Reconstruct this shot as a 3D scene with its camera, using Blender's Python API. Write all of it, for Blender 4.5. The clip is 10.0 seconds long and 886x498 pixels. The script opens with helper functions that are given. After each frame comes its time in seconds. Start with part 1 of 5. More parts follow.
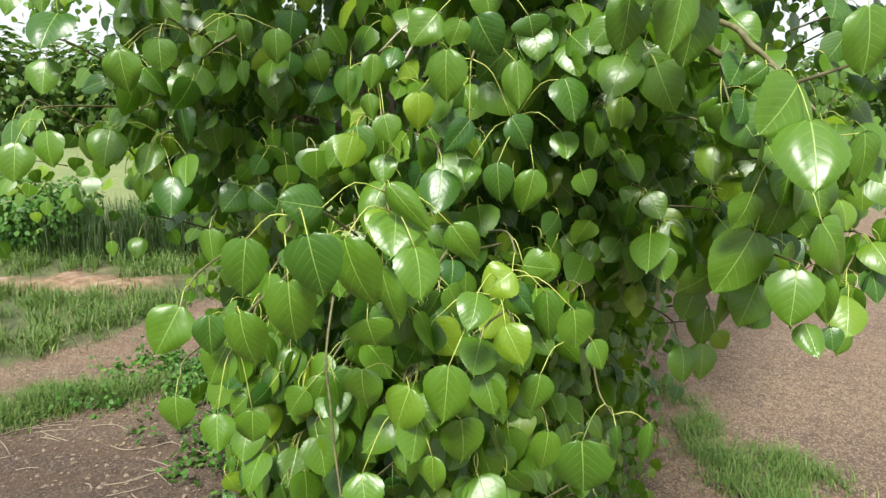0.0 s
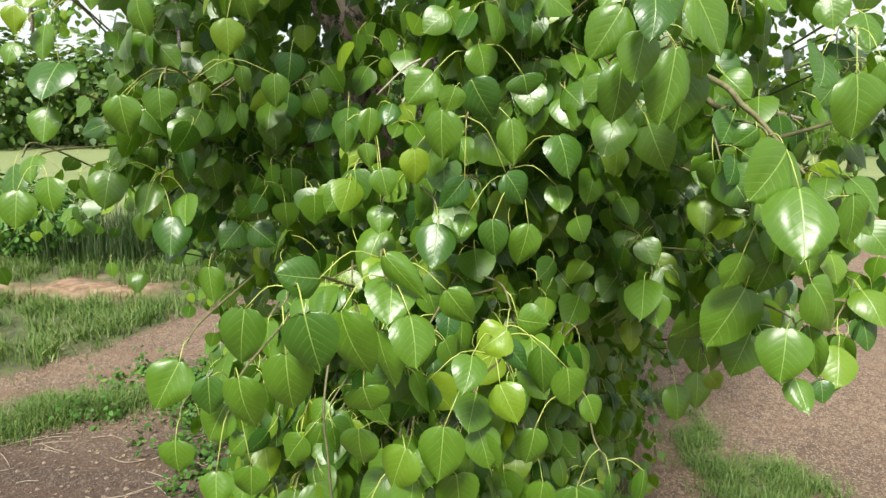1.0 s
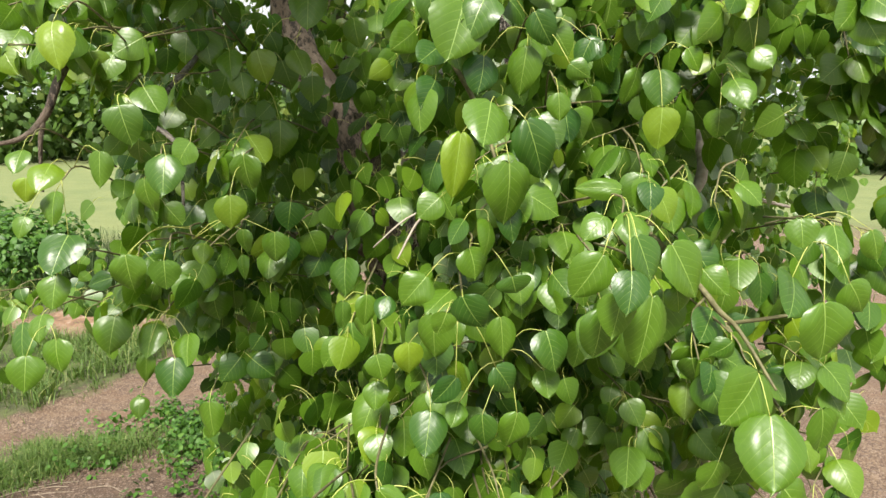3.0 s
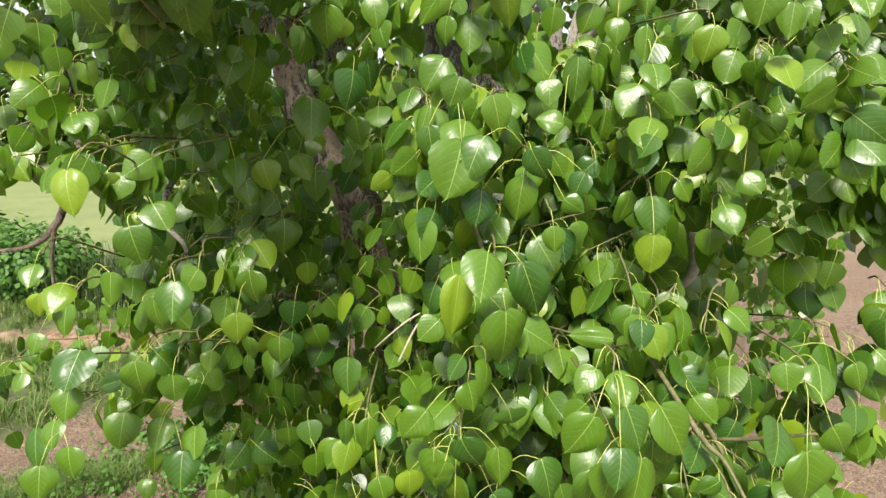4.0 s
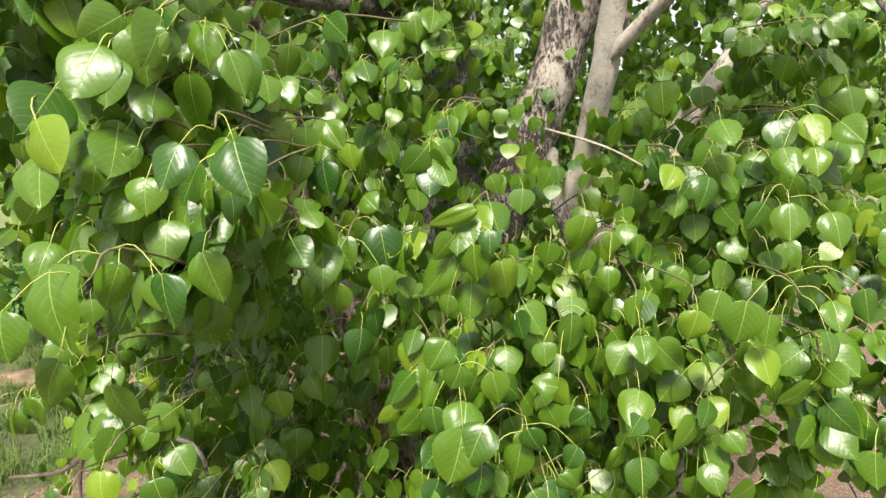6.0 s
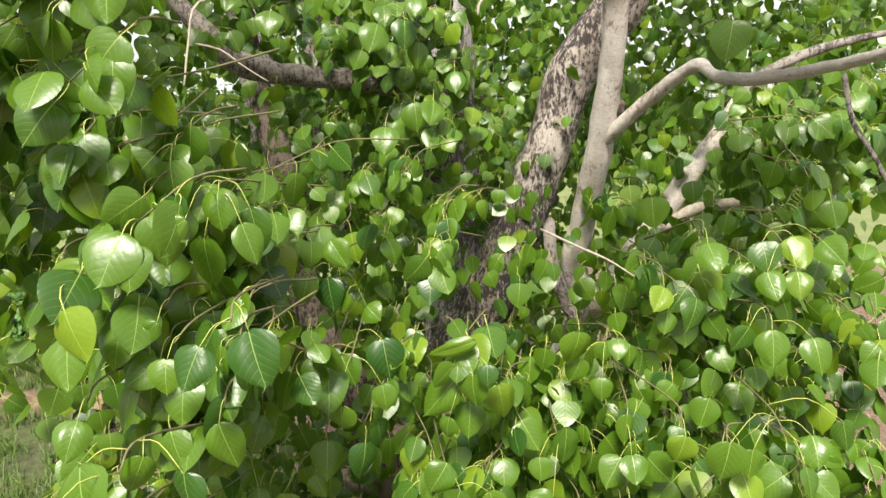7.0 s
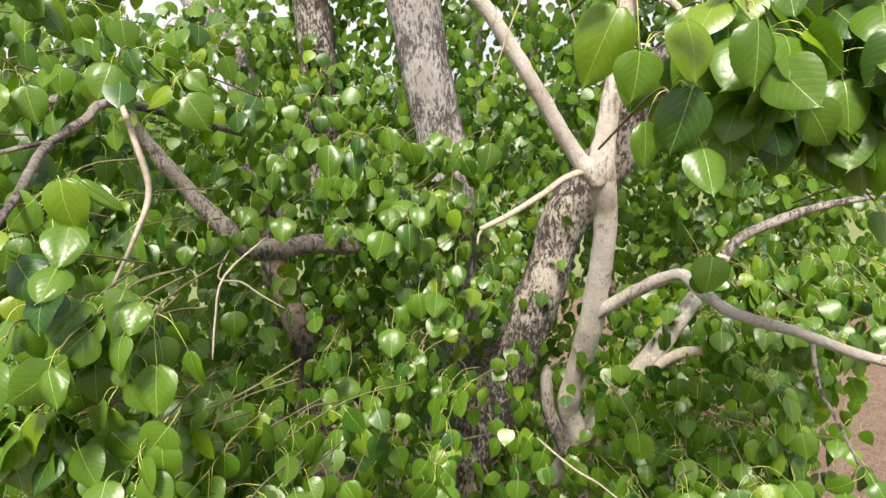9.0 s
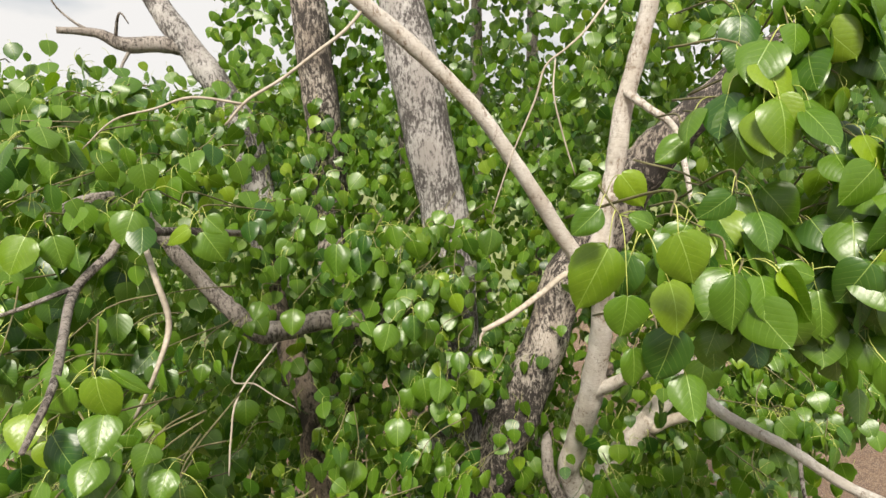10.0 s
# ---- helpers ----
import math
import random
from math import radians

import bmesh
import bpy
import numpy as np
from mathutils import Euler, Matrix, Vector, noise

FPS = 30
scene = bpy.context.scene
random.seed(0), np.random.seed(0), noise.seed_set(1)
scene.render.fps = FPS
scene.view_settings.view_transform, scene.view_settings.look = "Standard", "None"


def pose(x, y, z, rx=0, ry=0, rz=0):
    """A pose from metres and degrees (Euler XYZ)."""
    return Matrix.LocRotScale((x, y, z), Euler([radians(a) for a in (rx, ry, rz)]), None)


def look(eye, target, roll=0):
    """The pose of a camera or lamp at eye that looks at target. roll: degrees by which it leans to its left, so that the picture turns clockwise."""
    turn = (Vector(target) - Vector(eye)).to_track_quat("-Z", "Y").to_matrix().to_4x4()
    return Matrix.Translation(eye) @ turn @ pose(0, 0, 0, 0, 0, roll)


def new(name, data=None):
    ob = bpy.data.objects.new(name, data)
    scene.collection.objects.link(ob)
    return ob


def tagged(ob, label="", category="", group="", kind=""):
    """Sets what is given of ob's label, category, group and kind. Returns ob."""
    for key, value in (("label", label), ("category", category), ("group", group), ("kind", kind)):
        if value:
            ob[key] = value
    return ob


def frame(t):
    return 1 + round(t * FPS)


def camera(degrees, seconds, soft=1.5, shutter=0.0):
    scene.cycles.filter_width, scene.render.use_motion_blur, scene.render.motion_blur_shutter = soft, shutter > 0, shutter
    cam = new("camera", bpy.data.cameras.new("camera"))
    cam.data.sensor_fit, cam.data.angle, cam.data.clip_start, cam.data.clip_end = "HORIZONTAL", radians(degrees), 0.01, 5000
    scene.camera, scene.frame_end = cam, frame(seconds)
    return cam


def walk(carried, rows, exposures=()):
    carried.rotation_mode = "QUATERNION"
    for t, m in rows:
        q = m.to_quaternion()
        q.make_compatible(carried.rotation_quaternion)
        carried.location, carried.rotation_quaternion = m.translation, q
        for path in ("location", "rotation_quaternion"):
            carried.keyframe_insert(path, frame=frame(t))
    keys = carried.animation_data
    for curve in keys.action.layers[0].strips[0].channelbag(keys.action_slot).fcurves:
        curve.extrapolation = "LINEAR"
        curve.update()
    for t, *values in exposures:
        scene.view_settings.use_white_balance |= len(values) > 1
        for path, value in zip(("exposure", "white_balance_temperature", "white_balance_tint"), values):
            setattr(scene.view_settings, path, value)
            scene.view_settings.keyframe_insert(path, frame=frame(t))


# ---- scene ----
cam = camera(70.0, 10.0)
PATH = [
    (0, (0.020, -0.019, 2.803), (0.018, 1.932, 2.363), 0.3),
    (0.5, (0.019, -0.018, 2.838), (0.019, 1.933, 2.397), 0.3),
    (1, (0.027, -0.013, 2.912), (0.026, 1.938, 2.472), 0.3),
    (1.5, (0.038, -0.002, 3.004), (0.038, 1.950, 2.567), 0.4),
    (2, (0.046, 0.003, 3.096), (0.044, 1.955, 2.661), 0.45),
    (3.5, (0.030, 0.006, 3.423), (0.041, 1.966, 3.022), 0.6),
    (4, (0.035, 0.014, 3.585), (0.040, 1.972, 3.169), 0.5),
    (4.5, (0.034, 0.020, 3.739), (0.035, 1.976, 3.318), 0.35),
    (5, (0.036, 0.026, 3.898), (0.032, 1.981, 3.478), 0.2),
    (5.5, (0.034, 0.036, 4.080), (0.030, 1.991, 3.655), 0.0),
    (6, (0.035, 0.045, 4.253), (0.028, 2.000, 3.830), 0.0),
    (7.5, (0.034, 0.028, 4.768), (0.029, 1.984, 4.352), -0.2),
    (8, (0.033, 0.025, 4.975), (0.028, 1.980, 4.552), -0.3),
    (8.5, (0.031, 0.026, 5.181), (0.025, 1.981, 4.757), -0.5),
    (9, (0.026, 0.025, 5.380), (0.021, 1.979, 4.952), -0.55),
    (9.5, (0.025, 0.016, 5.569), (0.016, 1.970, 5.141), -0.7),
    (10, (0.022, 0.012, 5.781), (0.013, 1.964, 5.346), -0.8),
]
walk(cam, [(t, look(eye, target, roll)) for t, eye, target, roll in PATH], [
    (0, 0.84, 6100, 5), (2.0, 0.87, 6350, 8), (3.5, 0.95, 6400, 10), (5.0, 0.94, 6450, 10), (7.0, 0.92, 6500, 12), (8.5, 0.84, 6500, 13), (9.2, 0.72, 6550, 13), (10, 0.55, 6650, 11)])

# ---- sky and sun ----
world = bpy.data.worlds.new("sky")
scene.world = world
world.use_nodes = True
wn, wl = world.node_tree.nodes, world.node_tree.links
wn.clear()
w_out = wn.new("ShaderNodeOutputWorld")
w_bg = wn.new("ShaderNodeBackground")
w_sky = wn.new("ShaderNodeTexSky")
w_sky.sky_type, w_sky.sun_disc = "NISHITA", False
SUN_EL, SUN_AZ = radians(52), radians(191)      # azimuth clockwise from +y
w_sky.sun_elevation, w_sky.sun_rotation = SUN_EL, SUN_AZ
w_sky.dust_density = 2.0
# broken white cloud over the blue
w_tc = wn.new("ShaderNodeTexCoord")
w_map = wn.new("ShaderNodeMapping")
w_map.inputs["Scale"].default_value = (1.0, 1.0, 2.6)
w_noise = wn.new("ShaderNodeTexNoise")
w_noise.inputs["Scale"].default_value, w_noise.inputs["Detail"].default_value = 2.2, 6.0
w_ramp = wn.new("ShaderNodeValToRGB")
w_ramp.color_ramp.elements[0].position, w_ramp.color_ramp.elements[1].position = 0.26, 0.46
w_mix = wn.new("ShaderNodeMixRGB")
w_mix.inputs[2].default_value = (8.8, 8.8, 8.7, 1)
wl.new(w_tc.outputs["Generated"], w_map.inputs["Vector"])
wl.new(w_map.outputs["Vector"], w_noise.inputs["Vector"])
wl.new(w_noise.outputs["Fac"], w_ramp.inputs["Fac"])
wl.new(w_ramp.outputs["Color"], w_mix.inputs[0])
wl.new(w_sky.outputs["Color"], w_mix.inputs[1])
wl.new(w_mix.outputs["Color"], w_bg.inputs["Color"])
w_bg.inputs["Strength"].default_value = 0.07
wl.new(w_bg.outputs["Background"], w_out.inputs["Surface"])

sun_data = bpy.data.lights.new("sun", "SUN")
sun_data.energy, sun_data.angle, sun_data.color = 5.0, radians(14), (1.0, 0.94, 0.82)
sun = new("sun", sun_data)
sun_way = Vector((math.sin(SUN_AZ) * math.cos(SUN_EL), math.cos(SUN_AZ) * math.cos(SUN_EL), math.sin(SUN_EL)))
sun.matrix_world = look(sun_way * 50, (0, 0, 0))


# ---- materials ----
def material(name):
    m = bpy.data.materials.new(name)
    m.use_nodes = True
    nt = m.node_tree
    return m, nt.nodes, nt.links, nt.nodes["Principled BSDF"]


def maths(nt, op, a, b=None, c=None):
    n = nt.nodes.new("ShaderNodeMath")
    n.operation = op
    for i, v in enumerate((a, b, c)):
        if v is None:
            continue
        if isinstance(v, (int, float)):
            n.inputs[i].default_value = v
        else:
            nt.links.new(v, n.inputs[i])
    return n.outputs[0]


def mixed(nt, fac, a, b, mode="MIX"):
    n = nt.nodes.new("ShaderNodeMixRGB")
    n.blend_type = mode
    for i, v in enumerate((fac, a, b)):
        if isinstance(v, (int, float)):
            n.inputs[i].default_value = v
        elif isinstance(v, tuple):
            n.inputs[i].default_value = (*v, 1)
        else:
            nt.links.new(v, n.inputs[i])
    return n.outputs[0]


def noisy(nt, scale, detail=4.0, rough=0.55, stretch=None, coords="Object"):
    tc = nt.nodes.new("ShaderNodeTexCoord")
    n = nt.nodes.new("ShaderNodeTexNoise")
    n.inputs["Scale"].default_value = scale
    n.inputs["Detail"].default_value = detail
    n.inputs["Roughness"].default_value = rough
    src = tc.outputs[coords]
    if stretch:
        mp = nt.nodes.new("ShaderNodeMapping")
        mp.inputs["Scale"].default_value = stretch
        nt.links.new(src, mp.inputs["Vector"])
        src = mp.outputs["Vector"]
    nt.links.new(src, n.inputs["Vector"])
    return n.outputs["Fac"]


def ramped(nt, fac, *stops):
    r = nt.nodes.new("ShaderNodeValToRGB")
    els = r.color_ramp.elements
    while len(els) < len(stops):
        els.new(0.5)
    for e, (p, c) in zip(els, stops):
        e.position = p
        e.color = (*c, 1) if isinstance(c, tuple) else (c, c, c, 1)
    nt.links.new(fac, r.inputs["Fac"])
    return r.outputs["Color"]


def bumped(nt, bsdf, height, strength=0.5, distance=0.01):
    b = nt.nodes.new("ShaderNodeBump")
    b.inputs["Strength"].default_value, b.inputs["Distance"].default_value = strength, distance
    nt.links.new(height, b.inputs["Height"])
    nt.links.new(b.outputs["Normal"], bsdf.inputs["Normal"])
    return b


def leaf_material(name, dark, mid, young, vein, gloss=0.3, through_light=0.3, shine=0.3):
    """A glossy leaf: pinnate pale veins from its UV, one tone a leaf."""
    m, nodes, links, bsdf = material(name)
    nt = m.node_tree
    geo, info = nodes.new("ShaderNodeNewGeometry"), nodes.new("ShaderNodeObjectInfo")
    pick = maths(nt, "FRACT", maths(nt, "ADD", geo.outputs["Random Per Island"], info.outputs["Random"]))
    tone = ramped(nt, pick, (0.0, dark), (0.35, mid), (0.86, mid), (1.0, young))
    blotch = noisy(nt, 22, 3)
    tone = mixed(nt, maths(nt, "MULTIPLY", blotch, 0.35), tone, dark)
    uv = nodes.new("ShaderNodeUVMap")
    sep = nodes.new("ShaderNodeSeparateXYZ")
    links.new(uv.outputs["UV"], sep.inputs[0])
    across = maths(nt, "ABSOLUTE", maths(nt, "SUBTRACT", sep.outputs["X"], 0.5))     # 0 midrib, 0.5 edge
    along = sep.outputs["Y"]
    taper = maths(nt, "ADD", maths(nt, "MULTIPLY", along, 0.014), 0.005)
    rib = maths(nt, "SUBTRACT", 1.0, maths(nt, "MINIMUM", maths(nt, "DIVIDE", across, taper), 1.0))
    # side veins climb towards the tip and bow near the margin
    climb = maths(nt, "ADD", maths(nt, "MULTIPLY", across, 4.4), maths(nt, "MULTIPLY", maths(nt, "MULTIPLY", across, across), 4.0))
    wave = maths(nt, "FRACT", maths(nt, "ADD", maths(nt, "MULTIPLY", along, 6.4), maths(nt, "ADD", climb, maths(nt, "MULTIPLY", maths(nt, "GREATER_THAN", sep.outputs["X"], 0.5), 0.3))))
    side = maths(nt, "ABSOLUTE", maths(nt, "SUBTRACT", wave, 0.5))
    side = maths(nt, "SUBTRACT", 1.0, maths(nt, "MINIMUM", maths(nt, "DIVIDE", side, 0.07), 1.0))
    side = maths(nt, "MULTIPLY", side, maths(nt, "SUBTRACT", 1.0, maths(nt, "MULTIPLY", across, 1.9)))
    veins = maths(nt, "MAXIMUM", maths(nt, "MAXIMUM", rib, maths(nt, "MULTIPLY", side, 0.34)), 0.0)
    colour = mixed(nt, maths(nt, "MULTIPLY", veins, 0.85), tone, vein)
    links.new(colour, bsdf.inputs["Base Color"])
    bsdf.inputs["Roughness"].default_value = gloss
    rough = maths(nt, "ADD", maths(nt, "MULTIPLY", noisy(nt, 40, 2), 0.18), gloss - 0.09)
    links.new(rough, bsdf.inputs["Roughness"])
    bsdf.inputs["IOR"].default_value = 1.5
    bsdf.inputs["Specular IOR Level"].default_value = shine
    # blade raised between the side veins, sunk along them, and gently rumpled
    panel = maths(nt, "SMOOTH_MIN", maths(nt, "MULTIPLY", maths(nt, "ABSOLUTE", maths(nt, "SUBTRACT", wave, 0.5)), 2.0), 0.7, 0.3)
    quilting = maths(nt, "ADD", maths(nt, "MULTIPLY", noisy(nt, 4.5, 3, 0.45), 3.0), maths(nt, "MULTIPLY", panel, 0.55))
    bumped(nt, bsdf, maths(nt, "SUBTRACT", quilting, maths(nt, "MULTIPLY", rib, 0.8)), 0.3, 0.0012)
    glow = nodes.new("ShaderNodeBsdfTranslucent")
    links.new(mixed(nt, 1.0, colour, (1.4, 1.55, 0.4), "MULTIPLY"), glow.inputs["Color"])
    blend = nodes.new("ShaderNodeMixShader")
    blend.inputs[0].default_value = through_light
    out = nodes["Material Output"]
    links.new(bsdf.outputs[0], blend.inputs[1])
    links.new(glow.outputs[0], blend.inputs[2])
    links.new(blend.outputs[0], out.inputs["Surface"])
    return m


LEAF = leaf_material("leaf", (0.024, 0.082, 0.010), (0.096, 0.19, 0.011), (0.21, 0.31, 0.014), (0.33, 0.46, 0.12), 0.36, 0.31, 0.6)
LEAF_FAR = leaf_material("hedge leaf", (0.04, 0.08, 0.018), (0.075, 0.14, 0.025), (0.16, 0.19, 0.04), (0.16, 0.2, 0.06), 0.5, 0.25)
LEAF_SHRUB = leaf_material("shrub leaf", (0.03, 0.085, 0.015), (0.07, 0.165, 0.024), (0.16, 0.28, 0.04), (0.2, 0.3, 0.08), 0.45, 0.3)


def plain(name, a, b, scale=30, rough=0.6, bump=0.3):
    m, nodes, links, bsdf = material(name)
    nt = m.node_tree
    n = noisy(nt, scale, 5)
    links.new(ramped(nt, n, (0.3, a), (0.7, b)), bsdf.inputs["Base Color"])
    bsdf.inputs["Roughness"].default_value = rough
    bumped(nt, bsdf, n, bump, 0.003)
    return m


PETIOLE = plain("petiole", (0.3, 0.38, 0.07), (0.46, 0.46, 0.13), 40, 0.45)
TWIG = plain("twig", (0.075, 0.07, 0.03), (0.17, 0.155, 0.07), 60, 0.7)
DEADWOOD = plain("dead twig", (0.27, 0.23, 0.18), (0.44, 0.39, 0.32), 50, 0.85)
GRASS = leaf_material("grass", (0.055, 0.1, 0.02), (0.115, 0.19, 0.042), (0.32, 0.33, 0.13), (0.11, 0.16, 0.05), 0.5, 0.25)
REED = leaf_material("reed", (0.018, 0.036, 0.01), (0.038, 0.07, 0.018), (0.09, 0.11, 0.035), (0.06, 0.1, 0.03), 0.5, 0.2)
LITTER = plain("dry leaf", (0.1, 0.065, 0.04), (0.27, 0.2, 0.13), 9, 0.85)
STRAW = plain("dry stick", (0.17, 0.13, 0.1), (0.33, 0.27, 0.2), 40, 0.9)
STONE = plain("stone", (0.1, 0.07, 0.055), (0.24, 0.18, 0.14), 25, 0.9)


def bark_material(name, pale, brown, crack, dark_share, cells=55, rings=0.0):
    """Bark: pale plates over dark vertical cracks, lichen blotches; rings: how strongly fine cross scars show."""
    m, nodes, links, bsdf = material(name)
    nt = m.node_tree
    plates = noisy(nt, cells * 0.6, 10, 0.8, (1.0, 1.0, 0.42))
    blots = noisy(nt, 7.0, 7, 0.68, (1.0, 1.0, 0.6))
    fine = noisy(nt, 150, 5, 0.65)
    base = ramped(nt, blots, (0.4, brown), (0.58, pale))
    base = mixed(nt, maths(nt, "MULTIPLY", ramped(nt, fine, (0.38, 0.0), (0.62, 1.0)), 0.7), base, brown)
    scars = noisy(nt, 34, 6, 0.7, (1.0, 1.0, 4.5))
    base = mixed(nt, maths(nt, "MULTIPLY", ramped(nt, scars, (0.5, 0.0), (0.6, 1.0)), rings), base, crack)
    worn = maths(nt, "ADD", plates, maths(nt, "MULTIPLY", maths(nt, "SUBTRACT", noisy(nt, 3.6, 5, 0.65), 0.5), 0.5))
    mask = ramped(nt, worn, (dark_share - 0.045, 1.0), (dark_share + 0.035, 0.0))
    links.new(mixed(nt, mask, base, crack), bsdf.inputs["Base Color"])
    bsdf.inputs["Roughness"].default_value = 0.9
    height = maths(nt, "ADD", maths(nt, "MULTIPLY", plates, 1.8), maths(nt, "ADD", maths(nt, "MULTIPLY", fine, 0.4), maths(nt, "MULTIPLY", scars, rings * 1.2)))
    bumped(nt, bsdf, height, 1.0, 0.01)
    return m


BARK_ROUGH = bark_material("rough bark", (0.62, 0.56, 0.5), (0.36, 0.3, 0.25), (0.045, 0.037, 0.033), 0.53, 90)
BARK_MOTTLED = bark_material("mottled bark", (0.6, 0.58, 0.56), (0.38, 0.35, 0.33), (0.09, 0.08, 0.076), 0.505, 105)
BARK_DARK = bark_material("dark bark", (0.31, 0.25, 0.2), (0.18, 0.135, 0.1), (0.035, 0.028, 0.022), 0.48, 70)
BARK_PALE = bark_material("pale bark", (0.8, 0.765, 0.715), (0.6, 0.54, 0.47), (0.3, 0.23, 0.17), 0.42, 95, 0.32)
BARK_GREY = bark_material("grey bark", (0.46, 0.42, 0.38), (0.29, 0.25, 0.22), (0.07, 0.058, 0.05), 0.47, 100, 0.3)


# ---- helpers for meshes ----
def mesh_of(name, verts, faces, mats, uvs=None, face_mats=None, smooth=True):
    me = bpy.data.meshes.new(name)
    me.from_pydata([tuple(v) for v in verts], [], faces)
    for m in mats:
        me.materials.append(m)
    if smooth:
        me.polygons.foreach_set("use_smooth", [True] * len(me.polygons))
    if face_mats is not None:
        me.polygons.foreach_set("material_index", list(face_mats))
    if uvs is not None:
        layer = me.uv_layers.new(name="UVMap")
        loops = np.empty(len(me.loops), dtype=np.int32)
        me.loops.foreach_get("vertex_index", loops)
        layer.data.foreach_set("uv", np.asarray(uvs, dtype=np.float32)[loops].ravel())
    me.update()
    return me


def part(name, me, parent, label="", kind=""):
    ob = new(name, me)
    ob.parent = parent
    ob.matrix_parent_inverse = parent.matrix_world.inverted()
    return tagged(ob, label=label, kind=kind)


def thing(name, place, label, category, group="", kind=""):
    ob = new(name)
    ob.empty_display_size = 0.2
    ob.matrix_world = Matrix.Translation(place)
    return tagged(ob, label, category, group, kind)


def smooth_line(points, steps):
    """Catmull-Rom through rows of numbers."""
    p = np.asarray(points, dtype=float)
    p = np.vstack([2 * p[0] - p[1], p, 2 * p[-1] - p[-2]])
    out = []
    for i in range(1, len(p) - 2):
        for k in range(steps):
            s = k / steps
            out.append(0.5 * (2 * p[i] + (p[i + 1] - p[i - 1]) * s + (2 * p[i - 1] - 5 * p[i] + 4 * p[i + 1] - p[i + 2]) * s * s
                              + (3 * p[i] - p[i - 1] - 3 * p[i + 1] + p[i + 2]) * s ** 3))
    out.append(p[-2])
    return np.array(out)


def tube(rows, sides=12, steps=6, knobs=0.0):
    """Vertices and faces of a round limb; rows: x, y, z, radius."""
    line = smooth_line(rows, steps)
    verts, faces = [], []
    side = np.array([1.0, 0.13, 0.07])
    for i, (x, y, z, r) in enumerate(line):
        d = line[min(i + 1, len(line) - 1), :3] - line[max(i - 1, 0), :3]
        d /= max(np.linalg.norm(d), 1e-9)
        side = side - d * side.dot(d)
        side /= max(np.linalg.norm(side), 1e-9)
        other = np.cross(d, side)
        for k in range(sides):
            a = 2 * math.pi * k / sides
            way = side * math.cos(a) + other * math.sin(a)
            q = np.array((x, y, z)) + way * r
            if knobs:
                n = noise.noise(Vector(q) * (0.35 / max(r, 0.02))) + 0.6 * noise.noise(Vector((q[0], q[1], q[2] * 0.4)) * 16)
                q = q + way * r * knobs * n
            verts.append(q)
        if i:
            o = (i - 1) * sides
            for k in range(sides):
                l = (k + 1) % sides
                faces.append((o + k, o + l, o + sides + l, o + sides + k))
    faces.append(tuple(range(sides))[::-1])
    faces.append(tuple(range(len(verts) - sides, len(verts))))
    return verts, faces


# ---- leaves ----
def leaf_outline(v, shoulder):
    """Half the breadth of a leaf of breadth 1 at v along it: a truncate base, full shoulders, a short drip tip."""
    if v <= 0 or v >= 1:
        return 0.0
    body = min(v / 0.925, 1.0)
    s = body ** shoulder
    full = max(0.0, math.sin(math.pi * s)) ** (0.72 if s < 0.5 else 0.62) if body < 1 else 0.0
    return 0.5 * max(full, 0.06 * (1 - v) / 0.08 if v > 0.9 else 0.0)


